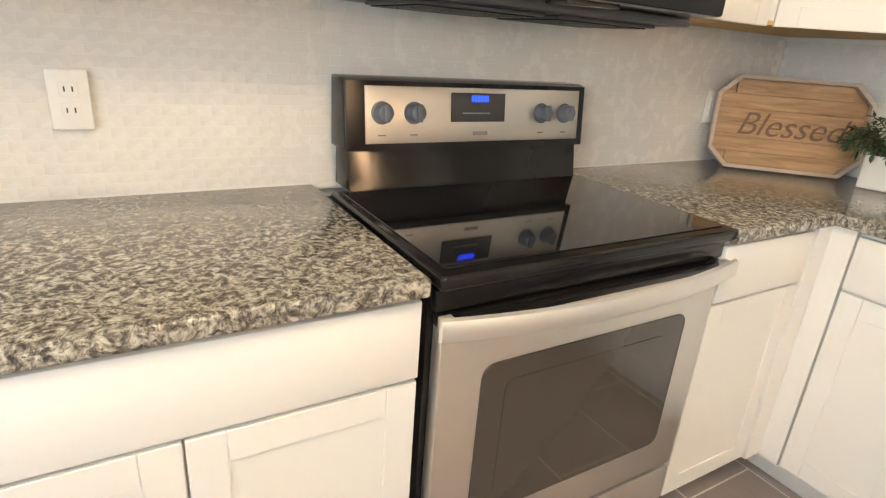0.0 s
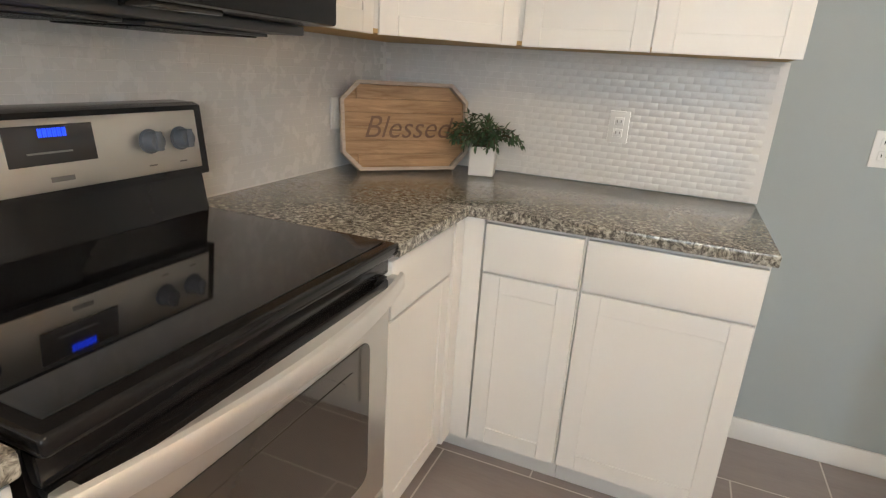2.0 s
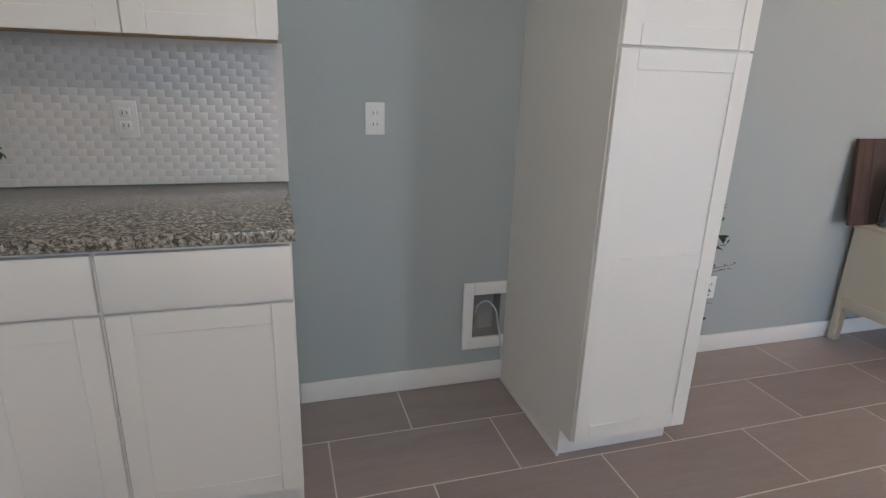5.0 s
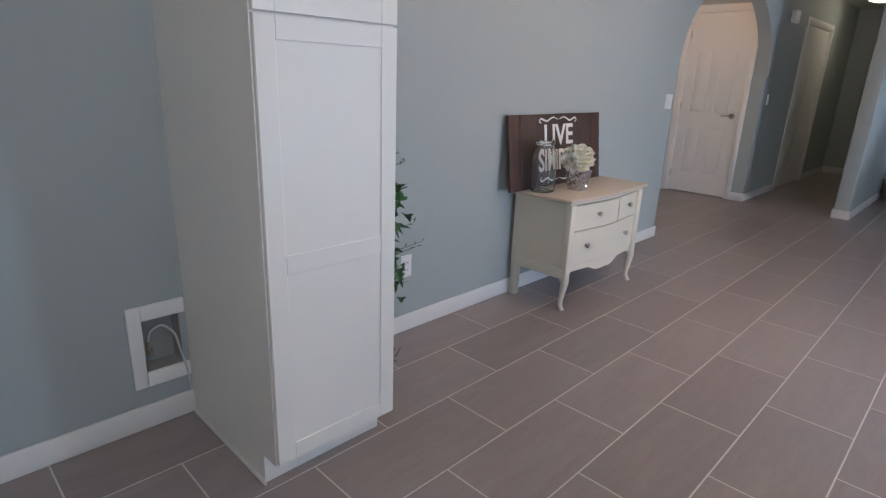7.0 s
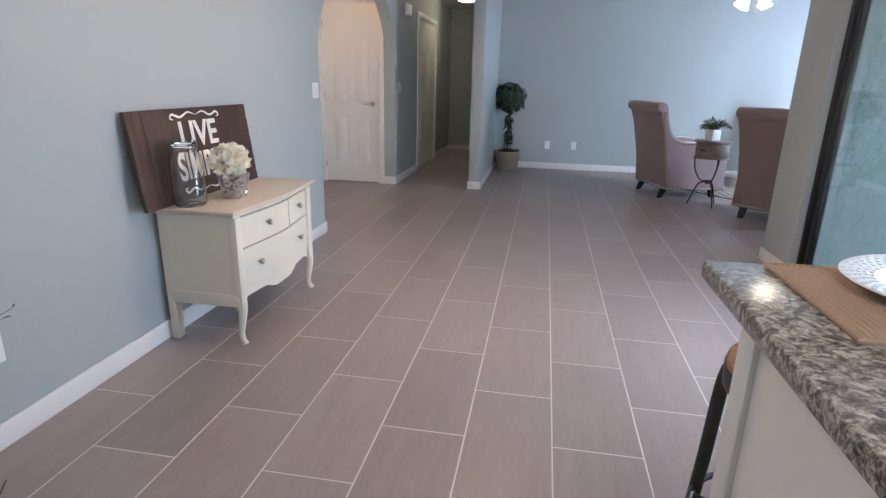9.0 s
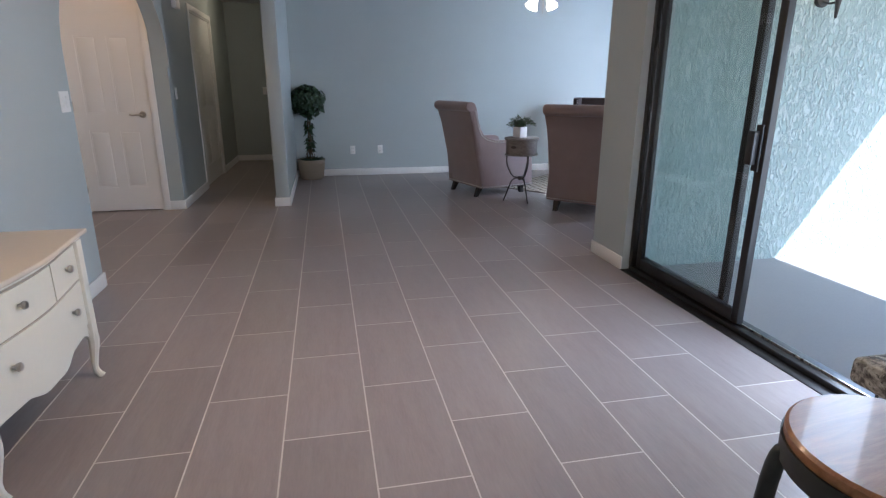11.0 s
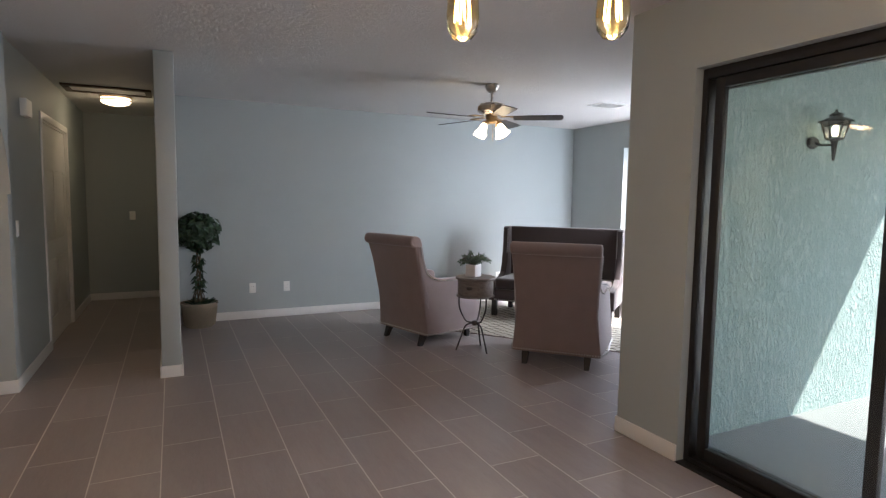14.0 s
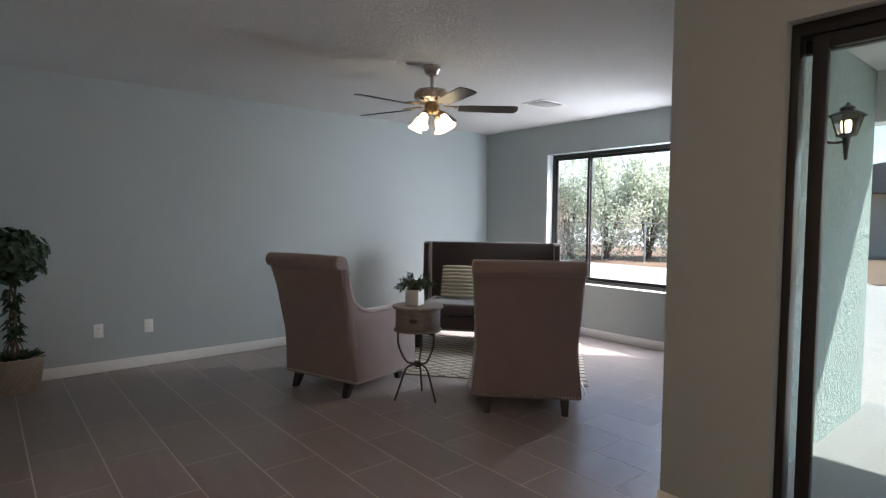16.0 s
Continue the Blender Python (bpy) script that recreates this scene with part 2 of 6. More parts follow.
def box(bm, x0, y0, z0, x1, y1, z1, bevel=0.0, seg=2, m=None):
    r = bmesh.ops.create_cube(bm, size=1.0, matrix=Matrix.Translation(((x0 + x1) / 2, (y0 + y1) / 2, (z0 + z1) / 2)) @ Matrix.Diagonal((x1 - x0, y1 - y0, z1 - z0, 1)))
    vs = r["verts"]
    if bevel:
        es = list({e for v in vs for e in v.link_edges})
        r2 = bmesh.ops.bevel(bm, geom=es, offset=bevel, segments=seg, profile=0.5, affect="EDGES")
        vs = list({v for f in r2["faces"] for v in f.verts} | {v for v in vs if v.is_valid})
    if m is not None:
        bmesh.ops.transform(bm, matrix=m, verts=vs)
    return vs


def B(*a, bevel=0.0, seg=2, m=None):
    bm = bmesh.new()
    box(bm, *a, bevel=bevel, seg=seg, m=m)
    return bm


def lathe(bm, profile, seg=32, m=None, cap=False):
    """A turned shape from (radius, height) pairs round z."""
    rings = []
    for r, z in profile:
        rings.append([bm.verts.new((r * math.cos(2 * math.pi * k / seg), r * math.sin(2 * math.pi * k / seg), z)) for k in range(seg)] if r > 1e-6 else [bm.verts.new((0, 0, z))])
    for a, b in zip(rings, rings[1:]):
        for k in range(seg):
            q = [a[k % len(a)], a[(k + 1) % len(a)], b[(k + 1) % len(b)], b[k % len(b)]]
            q = list(dict.fromkeys(q))
            if len(q) > 2:
                bm.faces.new(q)
    if cap:
        for ring in (rings[0], rings[-1]):
            if len(ring) > 2:
                bm.faces.new(ring)
    vs = [v for ring in rings for v in ring]
    if m is not None:
        bmesh.ops.transform(bm, matrix=m, verts=vs)
    return vs


def L(profile, seg=32, m=None, cap=False):
    bm = bmesh.new()
    lathe(bm, profile, seg, m, cap)
    return bm


def tube(bm, pts, r, seg=8, closed=False, flat=1.0):
    """A round bar along points; r is one radius or one for each point."""
    pts = [Vector(p) for p in pts]
    n = len(pts)
    rings = []
    side = None
    for k, p in enumerate(pts):
        a = pts[(k - 1) % n] if closed or k else p
        b = pts[(k + 1) % n] if closed or k < n - 1 else p
        d = (b - a).normalized()
        if side is None:
            side = d.orthogonal().normalized()
        side = (side - d * side.dot(d)).normalized()
        up = d.cross(side)
        rr = r[k] if isinstance(r, (list, tuple)) else r
        rings.append([bm.verts.new(p + rr * (side * math.cos(2 * math.pi * j / seg) + flat * up * math.sin(2 * math.pi * j / seg))) for j in range(seg)])
    for k in range(n if closed else n - 1):
        a, b = rings[k], rings[(k + 1) % n]
        for j in range(seg):
            bm.faces.new((a[j], a[(j + 1) % seg], b[(j + 1) % seg], b[j]))
    if not closed:
        bm.faces.new(rings[0][::-1])
        bm.faces.new(rings[-1])
    return [v for ring in rings for v in ring]


def T(pts, r, seg=8, closed=False, flat=1.0):
    bm = bmesh.new()
    tube(bm, pts, r, seg, closed, flat)
    return bm


def prism(bm, outline, depth, m=None, bevel=0.0, seg=2):
    """A flat outline of (x, y) pairs given a thickness along z."""
    lo = [bm.verts.new((x, y, 0)) for x, y in outline]
    f = bm.faces.new(lo)
    ext = bmesh.ops.extrude_face_region(bm, geom=[f])
    hi = [v for v in ext["geom"] if isinstance(v, bmesh.types.BMVert)]
    bmesh.ops.translate(bm, verts=hi, vec=(0, 0, depth))
    vs = lo + hi
    if bevel:
        es = [e for e in {e for v in vs for e in v.link_edges} if abs(e.verts[0].co.z - e.verts[1].co.z) < 1e-6]
        r2 = bmesh.ops.bevel(bm, geom=es, offset=bevel, segments=seg, profile=0.5, affect="EDGES")
        vs = list({v for g in r2["faces"] for v in g.verts} | {v for v in vs if v.is_valid})
    if m is not None:
        bmesh.ops.transform(bm, matrix=m, verts=vs)
    return vs


def P(outline, depth, m=None, bevel=0.0, seg=2):
    bm = bmesh.new()
    prism(bm, outline, depth, m, bevel, seg)
    return bm


def arc(cx, cy, rx, ry, a0, a1, n):
    return [(cx + rx * math.cos(radians(a0 + (a1 - a0) * k / n)), cy + ry * math.sin(radians(a0 + (a1 - a0) * k / n))) for k in range(n + 1)]


def spline(pts, n=6):
    """Points along a smooth curve through pts (Catmull-Rom)."""
    ps = [Vector(p) for p in pts]
    ps = [ps[0] * 2 - ps[1], *ps, ps[-1] * 2 - ps[-2]]
    out = []
    for a, b, c, d in zip(ps, ps[1:], ps[2:], ps[3:]):
        for k in range(n):
            s = k / n
            out.append(0.5 * (2 * b + (c - a) * s + (2 * a - 5 * b + 4 * c - d) * s * s + (3 * b - a - 3 * c + d) * s ** 3))
    return [*out, ps[-2]]


YZ_TO_X = Matrix(((0, 0, 1, 0), (1, 0, 0, 0), (0, 1, 0, 0), (0, 0, 0, 1)))  # outline (y, z), thickness along x
XZ_TO_Y = Matrix(((1, 0, 0, 0), (0, 0, -1, 0), (0, 1, 0, 0), (0, 0, 0, 1)))  # outline (x, z), thickness along -y

# ---- the plan, in metres ----
H = 2.44
X_SLIDE, Y_JAMB, Y_NOOK, Y_PART = 3.378, 5.932, 6.372, 8.543
P_X0, P_X1, X_HALL, Y_ALC = 0.880, 1.017, -0.020, 8.583
X_EAST, Y_NORTH, Y_HALL = 6.300, 10.500, 12.42
W_TOP, W_SILL, W_Y0, W_Y1 = 2.090, 0.585, 7.42, 9.475
S_Y0, S_TOP = 4.06, 2.059


def structure(name, bm, material, label, category, parent=None):
    return part(name, bm, material, parent, label, "structure", category)


WL = "blue-grey painted drywall with a soft orange-peel texture"
arch_outline = [(6.27, 1.38), *arc(7.4265, 1.38, 1.1565, 0.82, 180, 0, 28)[1:-1], (Y_ALC, 1.38), (Y_ALC, H), (6.27, H)]
structure("wall_arch", P(arch_outline, 0.13, Matrix.Translation((-0.13, 0, 0)) @ YZ_TO_X), "wall", "blue-grey drywall arch over the entry alcove", "wall")


def wall_with_hole(name, x0, y0, x1, y1, along, a, b, lo, hi, label):
    """A wall from four blocks round one opening from a to b along its run."""
    bm = bmesh.new()
    for u0, u1, z0, z1 in ((None, a, -0.06, H), (b, None, -0.06, H), (a, b, hi, H), (a, b, -0.06, lo)):
        if z1 - z0 < 0.001:
            continue
        if along == "x":
            box(bm, x0 if u0 is None else u0, y0, z0, x1 if u1 is None else u1, y1, z1)
        else:
            box(bm, x0, y0 if u0 is None else u0, z0, x1, y1 if u1 is None else u1, z1)
    bmesh.ops.remove_doubles(bm, verts=bm.verts[:], dist=1e-4)
    return structure(name, bm, "wall", label, "wall")


wall_with_hole("wall_west", -0.13, 0, 0, 6.27, "y", 2.192, 2.325, 0.212, 0.420, WL)
D_X0, D_X1, D_TOP = -0.915, -0.215, 2.07
C_Y0, C_Y1, C_TOP = 9.80, 11.02, 2.03
wall_with_hole("wall_alcove_north", -1.30, Y_ALC, X_HALL, Y_ALC + 0.12, "x", D_X0, D_X1, -0.06, D_TOP, WL)
wall_with_hole("wall_hall_west", X_HALL - 0.12, Y_ALC + 0.12, X_HALL, Y_HALL, "y", C_Y0, C_Y1, -0.06, C_TOP, WL)
structure("wall_hall_north", B(X_HALL - 0.12, Y_HALL, -0.06, P_X1, Y_HALL + 0.12, H), "wall", WL, "wall")
structure("wall_partition", B(P_X0, Y_PART, -0.06, P_X1, Y_HALL, H, bevel=0.012), "wall", "blue-grey drywall partition with rounded corners", "wall")
structure("wall_north", B(P_X1, Y_NORTH, -0.06, X_EAST + 0.2, Y_NORTH + 0.12, H), "wall", WL, "wall")
wall_with_hole("wall_east", X_EAST, 6.93, X_EAST + 0.2, Y_NORTH, "y", W_Y0, W_Y1, W_SILL, W_TOP, WL)
structure("wall_nook", B(X_SLIDE + 0.02, 6.302, -0.06, 6.185, Y_NOOK, H), "wall", WL, "wall")
structure("wall_jog", P([(5.95, Y_NOOK), (6.185, Y_NOOK), (6.185, 6.93), (X_EAST, 6.93), (X_EAST, 7.03), (5.95, 7.03)], H + 0.06, Matrix.Translation((0, 0, -0.06))), "wall", WL, "wall")
wall_with_hole("wall_slider", X_SLIDE, 2.6, X_SLIDE + 0.2, Y_NOOK + 0.004, "y", S_Y0, Y_JAMB, -0.06, S_TOP, "blue-grey drywall round the patio door")
wall_with_hole("wall_sink", X_SLIDE, 0, X_SLIDE + 0.2, 2.6, "y", 0.95, 2.15, 1.05, 2.0, "blue-grey drywall round an assumed, unseen kitchen window")
structure("wall_south", B(-0.13, -0.12, -0.06, X_SLIDE + 0.2, 0, H), "wall", WL, "wall")
structure("wall_alcove_west", B(-1.42, 6.08, -0.06, -1.30, Y_ALC + 0.12, H), "wall", WL, "wall")
structure("wall_alcove_south", B(-1.30, 6.08, -0.06, -0.13, 6.20, H), "wall", WL, "wall")
structure("ceiling", B(-1.45, -0.25, H, X_EAST + 0.2, Y_HALL + 0.15, H + 0.12), "ceiling", "white ceiling with a knockdown plaster texture", "ceiling")


# baseboards, one piece for each run
def baseboard(x0, y0, x1, y1):
    bm = B(x0, y0, 0.001, x1, y1, 0.092, bevel=0.004)
    return structure("baseboard", bm, "trim", "white painted baseboard with an eased top edge", "baseboard")


t = 0.013
for run in ((0, 1.472, t, 2.345), (0, 2.80, t, 6.27), (-0.13, 6.27, t, 6.27 + t), (-1.30, Y_ALC - t, D_X0 - 0.06, Y_ALC), (D_X1 + 0.06, Y_ALC - t, X_HALL + t, Y_ALC),
            (X_HALL, Y_ALC, X_HALL + t, C_Y0 - 0.06), (X_HALL, C_Y1 + 0.06, X_HALL + t, Y_HALL), (X_HALL + t, Y_HALL - t, P_X0, Y_HALL), (P_X0 - t, Y_PART - t, P_X0, Y_HALL - t),
            (P_X0, Y_PART - t, P_X1, Y_PART), (P_X1, Y_PART - t, P_X1 + t, Y_NORTH), (P_X1 + t, Y_NORTH - t, X_EAST, Y_NORTH), (X_EAST - t, 7.03, X_EAST, Y_NORTH - t),
            (X_SLIDE - t, Y_JAMB - 0.0, X_SLIDE, Y_NOOK + t), (X_SLIDE, Y_NOOK + 0.004, 5.95, Y_NOOK + 0.004 + t), (X_SLIDE - t, 3.3, X_SLIDE, S_Y0)):
    baseboard(*run)

# outside ground
structure("patio", B(X_SLIDE + 0.2, 0.5, -0.22, 6.45, 6.302, -0.12), "concrete", "grey broom-finished concrete patio slab", "patio")
structure("ground", B(-60, -60, -0.6, 90, 90, -0.14), "gravel", "pale decorative gravel yard", "ground")
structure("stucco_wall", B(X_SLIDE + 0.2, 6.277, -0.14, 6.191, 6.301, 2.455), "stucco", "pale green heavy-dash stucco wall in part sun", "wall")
structure("patio_roof", B(X_SLIDE + 0.2, -1.5, 2.46, 6.43, 6.39, 2.565), "ceiling", "white stucco patio cover", "roof")
structure("roof", B(-1.8, -0.6, 2.57, 6.32, 13.0, 2.66), "trim", "low roof with white eaves", "roof")

# ---- kitchen materials ----
M["tile_white"] = paint("white_glazed_mosaic", (0.74, 0.73, 0.71), 0.26, vary=0.03, scale=20, grain=30, relief=0.03, coat=0.15)
M["mortar"] = paint("white_mortar", (0.80, 0.79, 0.77), 0.8)
M["oak"] = wood("oiled_oak_boards", (0.27, 0.15, 0.07), (0.58, 0.38, 0.21), "x", 0.5, 10, 6)
M["oak_rim"] = wood("whitewashed_oak_rim", (0.42, 0.33, 0.26), (0.66, 0.58, 0.50), "x", 0.6, 8, 6)
M["script"] = paint("dark_brown_script", (0.16, 0.09, 0.055), 0.6)
M["ceramic"] = paint("white_matt_ceramic", (0.80, 0.79, 0.77), 0.45, vary=0.03)
M["leaf_dark"] = leafy("dusty_green_leaves", (0.055, 0.105, 0.045))
M["leaf_ivy"] = leafy("ivy_leaves", (0.06, 0.14, 0.045))
M["stem"] = paint("brown_stem", (0.09, 0.065, 0.035), 0.8, vary=0.3)
M["soil"] = paint("dark_moss", (0.05, 0.045, 0.03), 1.0, vary=0.4, grain=60, relief=0.6, depth=0.005)
M["display"] = glow("blue_led_digits", (0.01, 0.05, 1.0), 0.40, (0.02, 0.02, 0.05))
M["display_glass"] = paint("dark_display_glass", (0.055, 0.05, 0.048), 0.12, relief=0)
M["knob_blue"] = paint("grey_knob_plastic", (0.15, 0.165, 0.19), 0.35)
M["grey_print"] = paint("grey_print", (0.22, 0.21, 0.20), 0.6, relief=0)
M["oven_glass"] = paint("smoked_oven_glass", (0.055, 0.045, 0.036), 0.06, relief=0, coat=0.6)
M["hood_grey"] = paint("dark_grey_hood_filter", (0.10, 0.10, 0.10), 0.4, metal=0.6)
M["water_pipe"] = paint("white_vinyl_tube", (0.6, 0.6, 0.6), 0.4)
M["recess_grey"] = paint("grey_plastic_recess", (0.34, 0.34, 0.33), 0.6, vary=0.15, scale=20)
M["brass"] = metal("brass_valve", (0.6, 0.5, 0.35), 0.3)

WEST = pose(0, 0, 0, 0, 0, 90)      # fronts on the west run face east
SOUTH = pose(0, 0, 0, 0, 0, 180)    # fronts on the south run face north


def shaker(name, parent, m, w, h, rail=0.057, mids=(), t=0.02):
    """A framed door: width along x, height along z, facing -y; a recessed panel with stiles and rails on it."""
    door = part(name, B(0, 0.009, 0, w, t, h), "cabinet", parent, m=m)
    for x in (0, w - rail):
        part("stile", B(x, 0.004, 0, x + rail, 0.009, h, bevel=0.0014, seg=1), "cabinet", door)
    for z in (0, *mids, h - rail):
        part("rail", B(rail + 0.0004, 0.004, z, w - rail - 0.0004, 0.009, z + rail, bevel=0.0014, seg=1), "cabinet", door)
    return door


def slab_front(w, h, t=0.02):
    return B(0, 0, 0, w, t, h, bevel=0.003)


def base_unit(face, at, w, depth, label, split=0.713, doors=1, drawer=True, end="none"):
    """A base cabinet: front edge from its left end at `at`, seen from the front."""
    u = thing("base_cabinet", label, "cabinet", Matrix.Translation(at) @ face, "kitchen base cabinets")
    part("body", B(0, 0.02, 0.105, w, depth, 0.882), "cabinet", u)
    part("toe_kick", B(0, 0.085, 0.0, w, depth, 0.105), "cabinet", u)
    top = 0.868
    if drawer:
        part("drawer_front", slab_front(w - 0.008, top - split - 0.006), "cabinet", u, m=Matrix.Translation((0.004, 0, split + 0.006)))
        top = split - 0.004
    dw = (w - 0.008 - 0.004 * (doors - 1)) / doors
    for k in range(doors):
        shaker("cabinet_door", u, Matrix.Translation((0.004 + k * (dw + 0.004), 0, 0.112)), dw, top - 0.112)
    return u


base_unit(WEST, (0.635, 0.700, 0), 0.298, 0.63, "white painted shaker base cabinet beside the kitchen corner")
base_unit(WEST, (0.635, 1.000, 0), 0.455, 0.63, "white painted shaker base cabinet at the open counter end")
base_unit(SOUTH, (1.090, 0.632, 0), 0.388, 0.627, "white painted shaker base cabinet beside the range")
base_unit(SOUTH, (2.650, 0.620, 0), 0.762, 0.615, "white painted base cabinet with a wide drawer under granite", doors=2)
base_unit(SOUTH, (3.382, 0.620, 0), 0.730, 0.615, "white painted base cabinet with a wide drawer under granite", doors=2)
corner = thing("corner_cabinet", "white painted blind corner base cabinet with filler strips", "cabinet", Matrix(), "kitchen base cabinets")
part("body", B(0.005, 0.005, 0.105, 0.612, 0.612, 0.882), "cabinet", corner)
part("filler", B(0.612, 0.614, 0.105, 0.700, 0.636, 0.882), "cabinet", corner)
part("filler", B(0.614, 0.637, 0.105, 0.634, 0.698, 0.882), "cabinet", corner)
part("toe_kick", B(0.005, 0.005, 0.0, 0.55, 0.70, 0.105), "cabinet", corner)

# worktops
ell = [(0.012, 0.012), (1.092, 0.012), (1.092, 0.652), (0.652, 0.652), (0.652, 1.464), (0.012, 1.464)]
part("worktop", P(ell, 0.034, Matrix.Translation((0, 0, 0.882)), bevel=0.005), "granite", None, "speckled brown and cream granite L-shaped worktop", category="worktop")
part("worktop", B(1.888, 0.012, 0.882, 3.382, 0.640, 0.916, bevel=0.006), "granite", None, "speckled brown and cream granite worktop beside the range", category="worktop")


# upper cabinets
def upper_unit(face, at, w, depth, z0, z1, doors, label):
    u = thing("wall_cabinet", label, "cabinet", Matrix.Translation(at) @ face, "kitchen wall cabinets")
    part("body", B(0, 0.02, z0 + 0.016, w, depth, z1), "cabinet", u)
    part("underside", B(0.006, 0.024, z0 + 0.004, w - 0.002, depth, z0 + 0.016), "cabinet_raw", u, "unpainted honey-coloured plywood underside")
    dw = (w - 0.006 - 0.004 * (doors - 1)) / doors
    for k in range(doors):
        shaker("cabinet_door", u, Matrix.Translation((0.003 + k * (dw + 0.004), 0, z0)), dw, z1 - z0 - 0.01)
    return u


UB, UT = 1.376, 2.14
UL = "white painted shaker wall cabinet with a bare plywood underside"
upper_unit(WEST, (0.332, 0.668, 0), 0.787, 0.33, UB, UT, 2, UL)
upper_unit(SOUTH, (1.088, 0.332, 0), 0.420, 0.33, UB, UT, 1, UL)
upper_unit(SOUTH, (1.850, 0.332, 0), 0.760, 0.33, 1.56, UT, 2, "white shaker wall cabinet over the range hood")
upper_unit(SOUTH, (2.658, 0.332, 0), 0.805, 0.33, UB, UT, 2, UL)
cc = thing("corner_wall_cabinet", "white painted diagonal corner wall cabinet with a bare plywood underside", "cabinet", Matrix(), "kitchen wall cabinets")
diag = [(0.003, 0.003), (0.666, 0.003), (0.666, 0.312), (0.312, 0.666), (0.003, 0.666)]
part("body", P(diag, UT - UB - 0.016, Matrix.Translation((0, 0, UB + 0.016))), "cabinet", cc)
part("underside", P(diag, 0.012, Matrix.Translation((0, 0, UB + 0.004))), "cabinet_raw", cc, "unpainted honey-coloured plywood underside")
dd = Vector((0.666 - 0.312, 0.312 - 0.666, 0)).length
shaker("cabinet_door", cc, Matrix.Translation((0.666 + 0.018 * 0.707 - 0.025 * 0.707, 0.312 + 0.018 * 0.707 + 0.025 * 0.707, UB)) @ pose(0, 0, 0, 0, 0, 135), dd - 0.05, UT - UB - 0.01)

# range hood
hood = thing("range_hood", "black under-cabinet range hood with grey filters", "range hood", pose(1.469, 0, -0.028))
part("shell", P([(-0.378, 0.012), (0.378, 0.012), (0.378, 0.44), (0.35, 0.50), (-0.35, 0.50), (-0.378, 0.44)], 0.165, Matrix.Translation((0, 0, 1.392)), bevel=0.006), "black_enamel", hood)
part("lip", B(-0.378, 0.012, 1.372, 0.378, 0.40, 1.391, bevel=0.003), "hood_grey", hood)
for k in (-1, 1):
    f = part("filter", B(k * 0.17 - 0.15, 0.09, 1.364, k * 0.17 + 0.15, 0.35, 1.371, bevel=0.002), "hood_grey", hood)
    for j in range(12):
        part("slat", B(k * 0.17 - 0.14, 0.10 + j * 0.02, 1.361, k * 0.17 + 0.14, 0.108 + j * 0.02, 1.3645), "black_enamel", f)
part("lamp_cover", B(-0.07, 0.405, 1.384, 0.07, 0.47, 1.392, bevel=0.002), "oven_glass", hood)
part("switch", B(0.25, 0.49, 1.44, 0.31, 0.508, 1.465, bevel=0.003), "hood_grey", hood)


